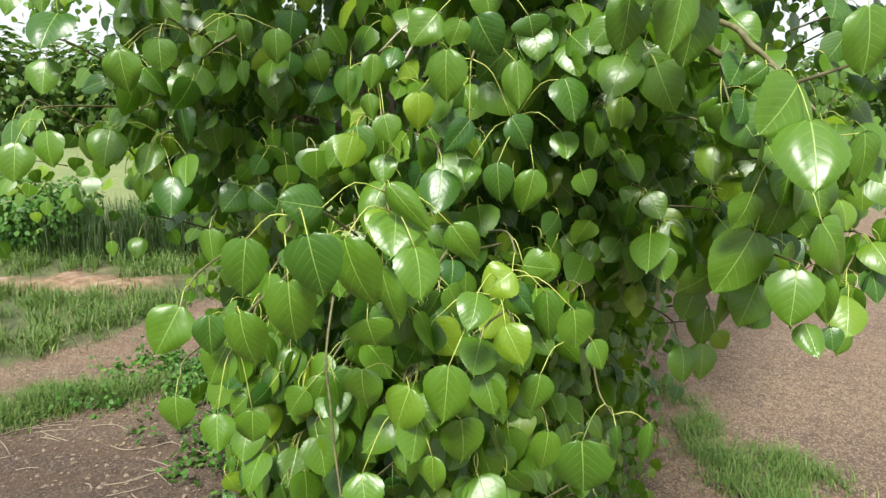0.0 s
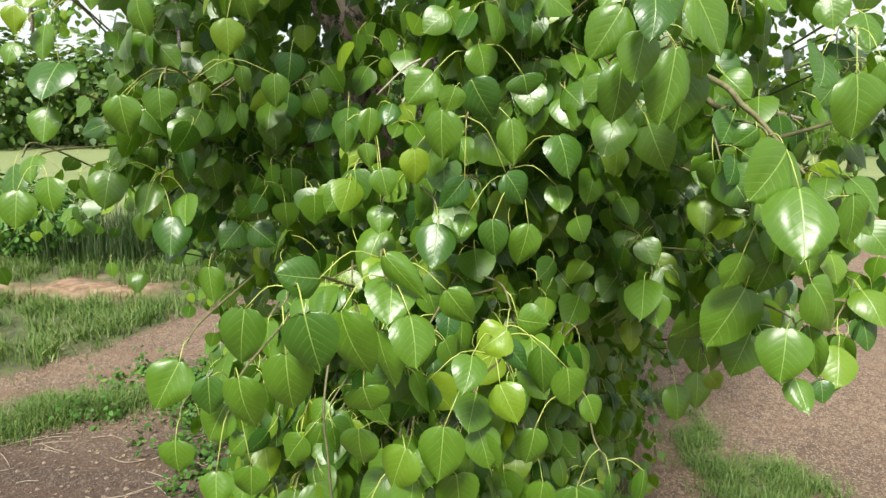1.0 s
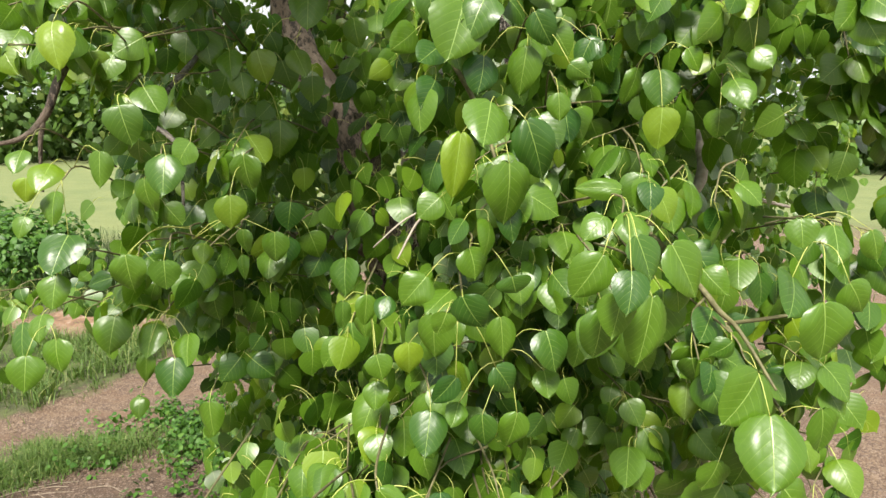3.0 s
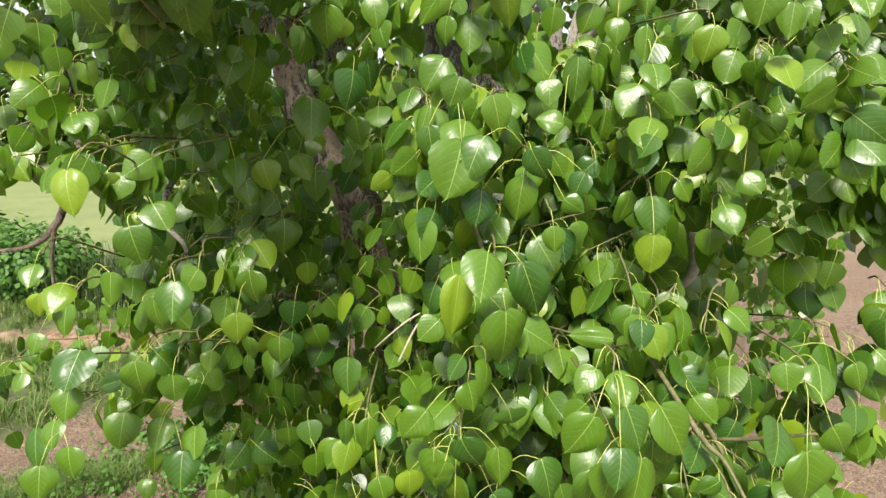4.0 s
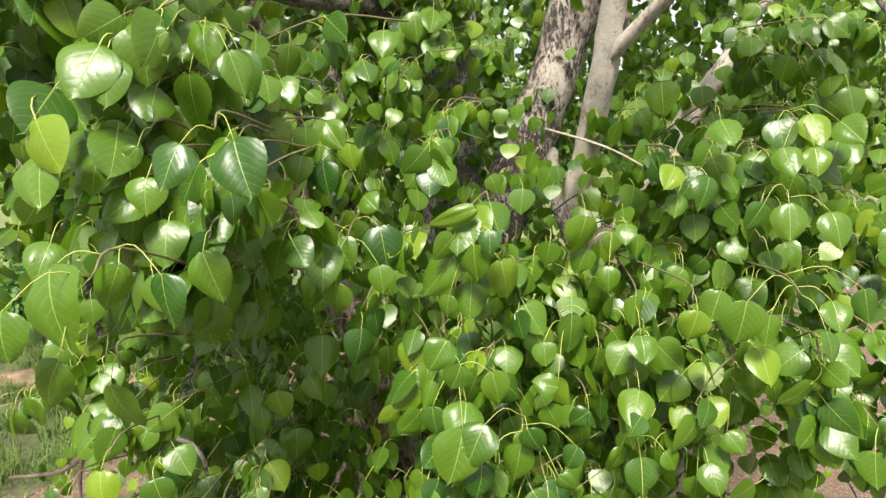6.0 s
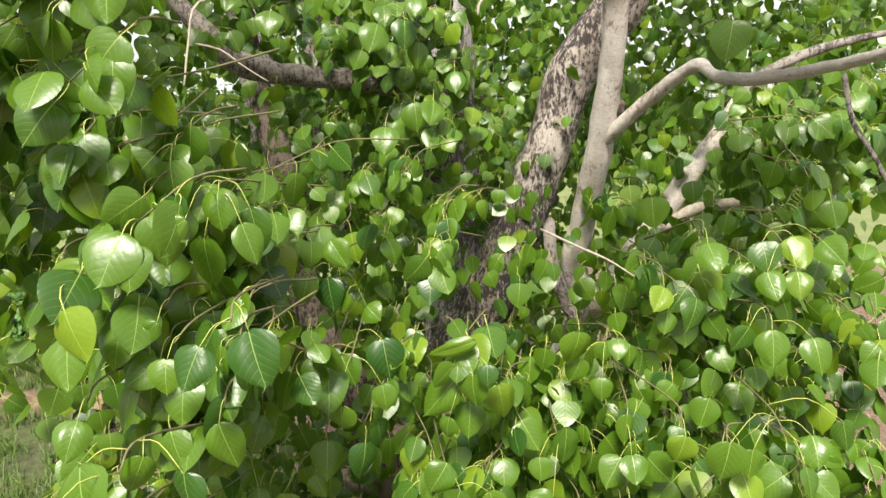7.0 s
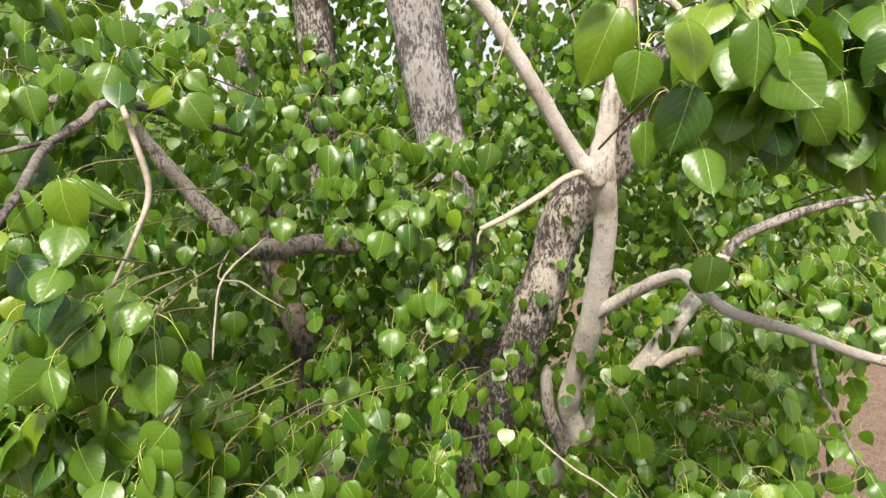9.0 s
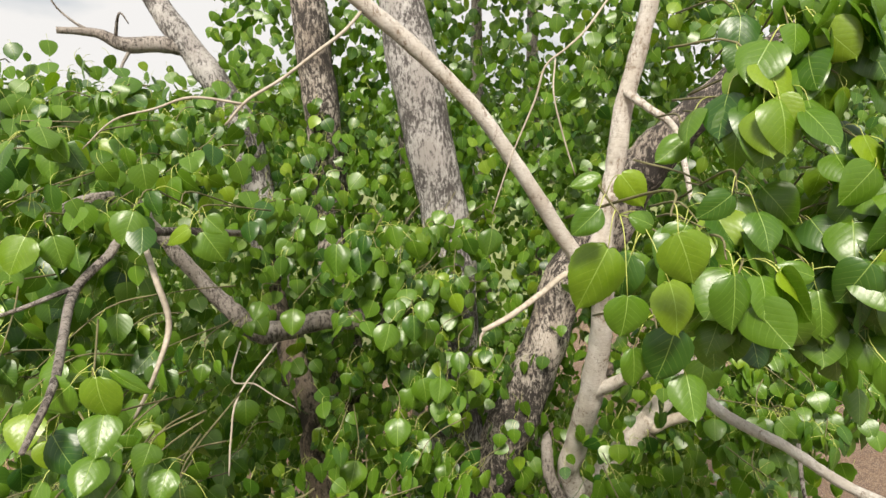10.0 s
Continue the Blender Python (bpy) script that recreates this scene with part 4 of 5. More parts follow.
leafy_twig(((-0.588, 1.492, 4.205, 0.098, -6),))
leafy_twig(((0.656, 1.928, 4.337, 0.096, 5),))
leafy_twig(((-0.477, 1.129, 4.142, 0.052, 0),))
leafy_twig(((-0.297, 1.832, 4.224, 0.084, 37), (-0.305, 1.809, 4.117, 0.094, 10), (-0.352, 1.756, 4.137, 0.074, -6), (-0.203, 1.876, 4.013, 0.047, 59),))
leafy_twig(((-0.536, 1.223, 4.100, 0.066, -60),))
leafy_twig(((0.640, 1.722, 4.112, 0.063, -36),))
leafy_twig(((1.295, 2.250, 4.039, 0.096, 12),))
leafy_twig(((0.416, 1.742, 3.975, 0.108, -9),))
leafy_twig(((-0.305, 1.632, 3.944, 0.094, 4), (-0.274, 1.598, 3.934, 0.100, 12), (-0.254, 1.701, 3.921, 0.086, 28), (-0.239, 1.576, 3.832, 0.098, -4), (-0.136, 1.642, 3.862, 0.073, 12), (-0.147, 1.782, 3.940, 0.112, 13),))
leafy_twig(((-0.319, 1.773, 3.622, 0.113, 0), (-0.377, 1.841, 3.469, 0.081, 28), (-0.229, 1.975, 3.573, 0.082, 9), (-0.456, 1.749, 3.458, 0.086, 16),))
leafy_twig(((0.765, 1.547, 3.620, 0.073, 5), (0.840, 1.595, 3.594, 0.065, 0), (0.755, 1.528, 3.452, 0.052, 40),))
leafy_twig(((-0.666, 1.870, 3.606, 0.074, -35), (-0.540, 1.785, 3.458, 0.074, 12),))
leafy_twig(((0.507, 1.520, 3.520, 0.050, -23),))
leafy_twig(((-0.735, 1.319, 3.467, 0.080, 8),))
leafy_twig(((-0.506, 1.764, 3.402, 0.072, 10), (-0.434, 1.876, 3.275, 0.103, 5),))
leafy_twig(((-0.527, 1.437, 3.231, 0.062, -34),))
leafy_twig(((1.222, 1.971, 3.086, 0.114, 9),))
leafy_twig(((0.093, 1.271, 3.028, 0.063, 22), (0.181, 1.260, 2.972, 0.041, 16), (0.005, 1.247, 2.974, 0.070, -41),))
leafy_twig(((1.065, 1.619, 2.990, 0.113, 8), (1.047, 1.729, 2.964, 0.086, -10), (1.155, 1.611, 2.954, 0.097, 23),))
leafy_twig(((-0.228, 1.711, 2.904, 0.094, -4),))
leafy_twig(((0.438, 1.506, 2.824, 0.073, -2),))
leafy_twig(((0.705, 1.782, 2.823, 0.067, -20),))
leafy_twig(((0.570, 1.283, 2.731, 0.071, -13),))
leafy_twig(((-0.116, 1.443, 2.629, 0.101, -33),))
leafy_twig(((-0.097, 0.905, 2.482, 0.054, 14),))
leafy_twig(((0.144, 1.088, 2.511, 0.060, -59), (0.175, 1.173, 2.503, 0.061, 82),))
leafy_twig(((-0.482, 1.130, 2.427, 0.095, -25),))
leafy_twig(((0.610, 1.868, 2.264, 0.090, 11),))
leafy_twig(((-0.059, 1.113, 2.171, 0.056, 7),))
leafy_twig(((0.934, 2.239, 2.292, 0.126, -9), (0.948, 2.126, 2.103, 0.131, -4),))
leafy_twig(((1.104, 1.594, 2.231, 0.072, -18),))
leafy_twig(((-0.600, 1.336, 2.141, 0.088, -1),))
leafy_twig(((0.948, 2.120, 1.976, 0.122, -4),))
leafy_twig(((0.644, 1.410, 5.959, 0.084, -8, 0.089),))
leafy_twig(((0.858, 1.370, 5.742, 0.068, -15, 0.107), (0.849, 1.370, 5.672, 0.084, 0, 0.106), (0.886, 1.420, 5.611, 0.082, -4, 0.107),))
leafy_twig(((0.545, 1.400, 5.710, 0.087, -51, 0.067),))
leafy_twig(((0.705, 1.400, 5.702, 0.062, -11, 0.055),))
leafy_twig(((0.325, 1.100, 5.665, 0.076, 40, 0.058), (0.287, 1.100, 5.660, 0.061, -72, 0.037), (0.277, 1.050, 5.614, 0.066, -45, 0.051), (0.367, 1.050, 5.585, 0.048, -119, 0.042), (0.294, 1.050, 5.537, 0.138, -27, 0.103), (0.381, 0.994, 5.502, 0.085, 16, 0.086), (0.319, 1.010, 5.465, 0.079, -3, 0.074),))
leafy_twig(((0.517, 1.100, 5.628, 0.073, -48, 0.059), (0.565, 1.100, 5.588, 0.055, 10, 0.074),))
leafy_twig(((0.351, 0.890, 5.602, 0.088, 24, 0.073),))
leafy_twig(((0.767, 1.300, 5.515, 0.063, 22, 0.059),))
leafy_twig(((-0.859, 1.775, 5.507, 0.088, -7, 0.096),))
leafy_twig(((0.496, 1.017, 5.504, 0.102, 3, 0.082),))
leafy_twig(((-0.663, 1.800, 5.484, 0.069, 45, 0.065), (-0.716, 1.800, 5.444, 0.102, -61, 0.057), (-0.719, 1.800, 5.419, 0.082, -6, 0.073),))
leafy_twig(((0.675, 1.100, 5.479, 0.072, -115, 0.040), (0.618, 1.100, 5.449, 0.081, -4, 0.045), (0.721, 1.160, 5.424, 0.091, 3, 0.096), (0.796, 1.150, 5.448, 0.107, 11, 0.047),))
leafy_twig(((-1.103, 1.670, 5.459, 0.096, -18, 0.106), (-1.028, 1.670, 5.450, 0.100, 11, 0.094),))
leafy_twig(((0.409, 1.030, 5.408, 0.109, -15, 0.079), (0.352, 1.070, 5.357, 0.081, 7, 0.055), (0.442, 1.050, 5.316, 0.070, 4, 0.079),))
leafy_twig(((-0.687, 1.200, 5.258, 0.114, 3, 0.086), (-0.654, 1.200, 5.252, 0.097, 50, 0.034), (-0.676, 1.190, 5.170, 0.063, 5, 0.086), (-0.768, 1.240, 5.216, 0.105, -52, 0.083), (-0.696, 1.170, 5.101, 0.046, 0, 0.081), (-0.866, 1.240, 5.159, 0.055, 13, 0.078), (-0.828, 1.250, 5.087, 0.087, 51, 0.097),))
leafy_twig(((0.923, 1.300, 5.166, 0.065, -17, 0.077),))
leafy_twig(((-0.804, 1.300, 5.023, 0.058, -6, 0.095),))
leafy_twig(((-0.739, 2.500, 5.012, 0.055, -7, 0.079),))
leafy_twig(((-0.070, 2.500, 5.006, 0.066, 0, 0.083), (-0.115, 2.500, 4.930, 0.100, 6, 0.106), (-0.191, 2.500, 4.986, 0.067, 9, 0.088), (-0.061, 2.500, 4.852, 0.101, -6, 0.084), (-0.215, 2.500, 4.909, 0.100, -6, 0.111), (-0.173, 2.500, 4.853, 0.079, -8, 0.093),))
leafy_twig(((-0.719, 1.900, 5.003, 0.042, 31, 0.047), (-0.758, 1.900, 4.975, 0.054, -4, 0.058), (-0.803, 1.900, 4.975, 0.037, -104, 0.051),))
leafy_twig(((-0.600, 1.270, 4.992, 0.051, -6, 0.070), (-0.643, 1.300, 4.979, 0.065, -11, 0.077), (-0.636, 1.250, 4.934, 0.062, -5, 0.073), (-0.595, 1.300, 4.847, 0.098, 3, 0.103), (-0.523, 1.300, 4.862, 0.093, 10, 0.067),))
leafy_twig(((-0.623, 2.550, 4.963, 0.079, 8, 0.101),))
leafy_twig(((0.073, 2.600, 4.744, 0.082, 5, 0.089),))
leafy_twig(((-0.009, 2.580, 4.630, 0.082, 0, 0.105),))
leafy_twig(((-0.184, 2.400, 4.535, 0.077, 0, 0.105),))
leafy_twig(((-0.481, 1.430, 4.432, 0.061, -11, 0.089), (-0.450, 1.385, 4.426, 0.074, 0, 0.084), (-0.559, 1.450, 4.399, 0.094, -34, 0.097), (-0.390, 1.400, 4.378, 0.110, 13, 0.075), (-0.476, 1.350, 4.327, 0.120, 3, 0.091), (-0.377, 1.300, 4.364, 0.093, 21, 0.065), (-0.452, 1.200, 4.390, 0.093, -57, 0.055),))
leafy_twig(((-0.772, 1.500, 4.425, 0.076, -5, 0.060),))
leafy_twig(((-0.378, 2.460, 4.307, 0.092, -7, 0.115),))
leafy_twig(((-0.774, 1.300, 4.262, 0.108, 102, 0.056),))
leafy_twig(((1.010, 1.770, 4.246, 0.079, 5, 0.091), (0.921, 1.770, 4.231, 0.076, 6, 0.084), (1.107, 1.800, 4.229, 0.052, 27, 0.085), (0.989, 1.700, 4.162, 0.066, 0, 0.074), (0.908, 1.700, 4.162, 0.067, 6, 0.081),))
leafy_twig(((0.761, 1.750, 4.232, 0.061, 7, 0.093),))
leafy_twig(((-0.313, 1.100, 4.206, 0.100, 19, 0.102), (-0.375, 1.030, 4.204, 0.072, -22, 0.075),))
leafy_twig(((-0.523, 1.200, 4.189, 0.073, -45, 0.041),))
leafy_twig(((-0.668, 1.155, 4.180, 0.082, 14, 0.102),))
leafy_twig(((-0.403, 2.300, 4.158, 0.076, 0, 0.098), (-0.305, 2.300, 4.158, 0.099, 6, 0.105),))
leafy_twig(((0.723, 1.700, 4.087, 0.078, -17, 0.086), (0.663, 1.750, 4.034, 0.055, -8, 0.062),))
leafy_twig(((-0.639, 1.100, 4.034, 0.044, 0, 0.069),))
leafy_twig(((0.885, 1.600, 4.030, 0.092, 0, 0.092), (0.822, 1.600, 4.023, 0.082, -31, 0.073), (0.994, 1.600, 4.009, 0.071, 6, 0.088),))
leafy_twig(((0.104, 1.500, 4.029, 0.128, -69, 0.046), (0.137, 1.480, 3.986, 0.053, 0, 0.055), (0.102, 1.500, 3.940, 0.094, 0, 0.089), (0.059, 1.580, 3.904, 0.145, -38, 0.088), (0.170, 1.540, 3.893, 0.114, 14, 0.086), (0.098, 1.540, 3.821, 0.098, -4, 0.095), (0.045, 1.560, 3.807, 0.066, -13, 0.050),))
leafy_twig(((-0.559, 0.965, 4.022, 0.103, 15, 0.121), (-0.473, 1.000, 4.020, 0.096, -22, 0.058), (-0.559, 0.850, 3.991, 0.069, 3, 0.069), (-0.523, 0.900, 3.900, 0.095, -29, 0.062), (-0.389, 0.960, 4.014, 0.090, 3, 0.077),))
leafy_twig(((-0.394, 1.136, 4.009, 0.103, 20, 0.076),))
leafy_twig(((0.529, 1.750, 3.955, 0.040, -11, 0.062), (0.563, 1.750, 3.915, 0.070, 0, 0.063), (0.492, 1.750, 3.915, 0.067, 0, 0.066), (0.489, 1.750, 3.834, 0.064, -7, 0.066), (0.424, 1.750, 3.874, 0.082, -17, 0.079),))
leafy_twig(((0.900, 1.700, 3.888, 0.039, -11, 0.064),))
leafy_twig(((0.675, 1.336, 3.858, 0.104, -7, 0.087), (0.735, 1.350, 3.814, 0.074, -5, 0.064), (0.862, 1.350, 3.787, 0.062, 6, 0.068), (0.897, 1.400, 3.841, 0.051, 0, 0.070), (0.965, 1.400, 3.855, 0.085, 13, 0.064),))
leafy_twig(((0.676, 1.700, 3.840, 0.071, -41, 0.069),))
leafy_twig(((-0.531, 1.040, 3.799, 0.097, 18, 0.076),))
leafy_twig(((0.522, 1.600, 3.793, 0.088, -2, 0.058), (0.525, 1.550, 3.705, 0.051, 8, 0.072),))
leafy_twig(((0.642, 1.500, 3.784, 0.085, -14, 0.075),))
leafy_twig(((0.371, 1.650, 3.729, 0.121, 1, 0.068), (0.418, 1.650, 3.713, 0.076, -2, 0.042), (0.290, 1.600, 3.669, 0.060, 7, 0.062), (0.322, 1.550, 3.565, 0.069, -108, 0.061),))
leafy_twig(((0.038, 1.500, 3.710, 0.081, -31, 0.083), (0.072, 1.450, 3.667, 0.071, -17, 0.068), (0.003, 1.500, 3.605, 0.089, -18, 0.049), (0.150, 1.500, 3.628, 0.095, 17, 0.070), (0.086, 1.450, 3.571, 0.077, -10, 0.103), (0.004, 1.450, 3.559, 0.085, 8, 0.062), (0.077, 1.400, 3.526, 0.123, -11, 0.126),))
leafy_twig(((0.515, 1.500, 3.581, 0.075, -31, 0.096),))
leafy_twig(((0.125, 1.400, 3.539, 0.093, -30, 0.100), (0.232, 1.430, 3.512, 0.083, 27, 0.064), (0.124, 1.430, 3.420, 0.079, 0, 0.081), (0.216, 1.430, 3.445, 0.113, -9, 0.075), (0.232, 1.500, 3.466, 0.080, 10, 0.079), (0.306, 1.400, 3.404, 0.053, 54, 0.051), (0.346, 1.400, 3.458, 0.068, -27, 0.055),))
leafy_twig(((0.418, 1.600, 3.475, 0.070, -49, 0.061),))
leafy_twig(((0.573, 1.450, 3.443, 0.060, 32, 0.057), (0.513, 1.450, 3.399, 0.083, 4, 0.086), (0.462, 1.450, 3.405, 0.090, -8, 0.057), (0.526, 1.450, 3.317, 0.100, 0, 0.077),))
leafy_twig(((0.703, 1.500, 3.381, 0.054, 14, 0.076), (0.676, 1.500, 3.315, 0.073, 0, 0.066),))
leafy_twig(((0.284, 1.400, 3.343, 0.062, 6, 0.056),))
leafy_twig(((0.127, 1.235, 3.319, 0.078, -11, 0.104), (0.198, 1.250, 3.285, 0.132, 22, 0.084), (0.070, 1.235, 3.258, 0.139, -7, 0.072), (0.163, 1.210, 3.207, 0.131, 4, 0.107),))
leafy_twig(((-1.012, 1.600, 3.198, 0.050, 0, 0.064),))
leafy_twig(((0.344, 1.100, 3.162, 0.087, -100, 0.045), (0.344, 1.040, 3.132, 0.048, 6, 0.067), (0.304, 1.050, 3.119, 0.052, -49, 0.058), (0.349, 1.000, 3.105, 0.075, 22, 0.074), (0.303, 1.030, 3.065, 0.095, -30, 0.077), (0.413, 1.020, 3.084, 0.111, 31, 0.090), (0.325, 0.940, 3.064, 0.053, -5, 0.064),))
leafy_twig(((0.723, 1.200, 3.107, 0.055, 0, 0.057), (0.787, 1.200, 3.085, 0.067, -5, 0.080), (0.692, 1.150, 3.004, 0.053, -24, 0.097), (0.862, 1.200, 3.069, 0.070, 18, 0.061), (0.802, 1.150, 2.993, 0.074, 36, 0.065), (0.727, 1.100, 2.967, 0.117, 10, 0.109),))
leafy_twig(((0.323, 0.970, 3.019, 0.079, -10, 0.073), (0.299, 1.000, 2.978, 0.098, 0, 0.068), (0.377, 0.990, 3.001, 0.127, -6, 0.080), (0.417, 1.000, 3.007, 0.054, 15, 0.049), (0.403, 1.020, 2.986, 0.124, 2, 0.091),))
leafy_twig(((-0.472, 1.600, 3.004, 0.066, 0, 0.062), (-0.392, 1.600, 2.989, 0.088, 0, 0.071), (-0.779, 1.600, 2.932, 0.105, 8, 0.089), (-0.822, 1.600, 2.862, 0.078, -73, 0.052),))
leafy_twig(((0.077, 1.160, 2.957, 0.082, 25, 0.075), (0.046, 1.100, 2.945, 0.049, -17, 0.045), (0.023, 1.210, 2.904, 0.100, -3, 0.079), (-0.031, 1.250, 2.828, 0.077, 4, 0.061), (0.067, 1.200, 2.776, 0.080, -37, 0.048), (0.146, 1.200, 2.781, 0.076, 39, 0.064), (0.159, 1.250, 2.887, 0.093, 7, 0.065),))
leafy_twig(((-0.078, 1.300, 2.916, 0.041, -16, 0.051), (-0.123, 1.300, 2.905, 0.074, -4, 0.051), (-0.175, 1.300, 2.878, 0.074, 0, 0.036), (-0.136, 1.300, 2.828, 0.058, 6, 0.046), (-0.103, 1.300, 2.784, 0.060, 17, 0.058), (-0.109, 1.350, 2.700, 0.055, 0, 0.061),))
leafy_twig(((-0.900, 1.500, 2.903, 0.077, 0, 0.081),))
leafy_twig(((0.592, 1.150, 2.875, 0.051, -49, 0.044), (0.596, 1.050, 2.841, 0.105, -38, 0.111), (0.615, 1.030, 2.782, 0.103, -10, 0.124),))
leafy_twig(((0.255, 1.260, 2.856, 0.077, 21, 0.083), (0.262, 1.300, 2.752, 0.048, 14, 0.058), (0.196, 1.225, 2.678, 0.096, -10, 0.064), (0.122, 1.200, 2.696, 0.081, 4, 0.060), (0.075, 1.250, 2.697, 0.036, -18, 0.051),))
leafy_twig(((-0.719, 1.800, 2.802, 0.109, 4, 0.075), (-0.797, 1.700, 2.623, 0.089, -3, 0.052),))
leafy_twig(((0.751, 1.100, 2.762, 0.099, 9, 0.059), (0.707, 1.160, 2.682, 0.079, 8, 0.084), (0.636, 1.120, 2.666, 0.114, -10, 0.102), (0.693, 1.090, 2.604, 0.129, 39, 0.100), (0.787, 1.200, 2.623, 0.044, 7, 0.060), (0.567, 1.100, 2.653, 0.073, -16, 0.065), (0.604, 1.150, 2.576, 0.147, -26, 0.101),))
leafy_twig(((-1.032, 1.550, 2.762, 0.096, 9, 0.102),))
leafy_twig(((-0.063, 0.950, 2.683, 0.102, 40, 0.048), (-0.055, 0.950, 2.634, 0.048, 5, 0.083), (-0.024, 0.930, 2.590, 0.069, 18, 0.078), (-0.159, 0.900, 2.653, 0.051, -109, 0.066), (-0.124, 0.880, 2.613, 0.124, 13, 0.078), (0.034, 1.000, 2.612, 0.080, 36, 0.056), (-0.081, 0.980, 2.545, 0.108, 12, 0.069),))
leafy_twig(((-0.162, 0.810, 2.633, 0.098, 12, 0.089), (-0.199, 0.840, 2.556, 0.108, 2, 0.078), (-0.280, 0.920, 2.604, 0.104, -9, 0.073),))
leafy_twig(((0.656, 1.085, 2.517, 0.094, -13, 0.097), (0.724, 1.130, 2.505, 0.120, 14, 0.053), (0.706, 1.120, 2.403, 0.048, 6, 0.064), (0.773, 1.150, 2.381, 0.041, 3, 0.044),))
leafy_twig(((0.077, 1.000, 2.497, 0.038, -10, 0.068), (0.135, 1.050, 2.487, 0.077, 45, 0.045), (0.130, 1.040, 2.423, 0.067, 27, 0.072), (0.001, 1.030, 2.431, 0.075, -23, 0.071), (0.029, 0.975, 2.375, 0.110, -4, 0.087), (0.202, 1.060, 2.458, 0.111, 5, 0.055), (0.253, 1.060, 2.450, 0.084, 10, 0.063),))
leafy_twig(((-0.307, 0.950, 2.476, 0.109, 5, 0.073), (-0.369, 0.980, 2.456, 0.075, 1, 0.058), (-0.346, 0.980, 2.381, 0.088, -29, 0.072), (-0.376, 1.000, 2.272, 0.060, 3, 0.062), (-0.314, 1.000, 2.256, 0.070, -2, 0.062),))
leafy_twig(((0.411, 1.600, 2.457, 0.066, -27, 0.067),))
leafy_twig(((-0.648, 1.750, 2.455, 0.111, 4, 0.085),))
leafy_twig(((0.665, 1.600, 2.435, 0.070, -32, 0.082), (0.692, 1.600, 2.382, 0.053, 8, 0.067),))
leafy_twig(((0.301, 1.100, 2.374, 0.064, 24, 0.053), (0.204, 1.100, 2.305, 0.086, -7, 0.064),))
leafy_twig(((-0.120, 1.000, 2.358, 0.083, 0, 0.073), (-0.037, 0.980, 2.332, 0.093, -21, 0.082), (0.052, 1.010, 2.242, 0.102, 9, 0.091), (0.002, 1.000, 2.192, 0.076, 0, 0.055), (-0.122, 0.980, 2.170, 0.066, 13, 0.075),))
leafy_twig(((0.709, 1.500, 2.246, 0.066, 41, 0.054),))
leafy_twig(((0.666, 1.600, 2.168, 0.086, 10, 0.092),))
leafy_twig(((0.234, 1.150, 2.160, 0.109, -6, 0.063),))
leafy_twig(((0.385, 1.200, 2.147, 0.074, 14, 0.031), (0.456, 1.200, 2.128, 0.108, 1, 0.033), (0.325, 1.240, 2.084, 0.143, 5, 0.130),))
leafy_twig(((-0.765, 1.500, 3.203, 0.089, -4, 0.064), (-0.883, 1.500, 3.173, 0.045, 8, 0.077), (-0.946, 1.500, 3.135, 0.064, -6, 0.058), (-0.917, 1.560, 3.096, 0.081, -5, 0.083), (-0.860, 1.500, 3.005, 0.072, -5, 0.105), (-0.958, 1.500, 3.048, 0.046, -8, 0.052),))
leafy_twig(((-0.581, 1.430, 3.201, 0.085, 0, 0.091), (-0.635, 1.430, 3.143, 0.085, 0, 0.079),))
leafy_twig(((-0.448, 1.560, 3.195, 0.093, 4, 0.086), (-0.467, 1.500, 3.102, 0.084, 4, 0.077),))
leafy_twig(((-0.573, 1.600, 2.966, 0.049, 3, 0.053), (-0.510, 1.700, 2.913, 0.060, 3, 0.063),))
leafy_twig(((-0.627, 1.480, 2.949, 0.078, 3, 0.072),))
leafy_twig(((-0.475, 1.900, 2.886, 0.109, 2, 0.101),))
leafy_twig(((-0.980, 1.550, 2.787, 0.049, 8, 0.070), (-0.920, 1.500, 2.739, 0.082, 5, 0.082), (-0.966, 1.450, 2.714, 0.086, 4, 0.086),))
leafy_twig(((-0.662, 1.880, 2.761, 0.110, 2, 0.105),))
leafy_twig(((-0.875, 1.700, 2.736, 0.092, 0, 0.100), (-0.794, 1.750, 2.697, 0.079, 2, 0.098), (-0.721, 1.710, 2.609, 0.102, 0, 0.107), (-0.694, 1.750, 2.665, 0.080, 3, 0.092),))
leafy_twig(((0.016, 1.250, 2.677, 0.082, -8, 0.090),))
leafy_twig(((-0.224, 1.700, 2.662, 0.085, 3, 0.081),))
leafy_twig(((-0.927, 1.900, 2.400, 0.045, 7, 0.062),))

SKIN = np.array(HERO)


def surface(a, z):
    """The crown's near side at (a, z), behind the outer leaves that stand there."""
    d = np.hypot((SKIN[:, 0] - a) / 0.06, (SKIN[:, 1] - z) / 0.09)
    close = SKIN[d < 1.0]
    y = front(a, z)
    return max(y, float(close[:, 2].max()) + 0.05) if len(close) else y + 0.06


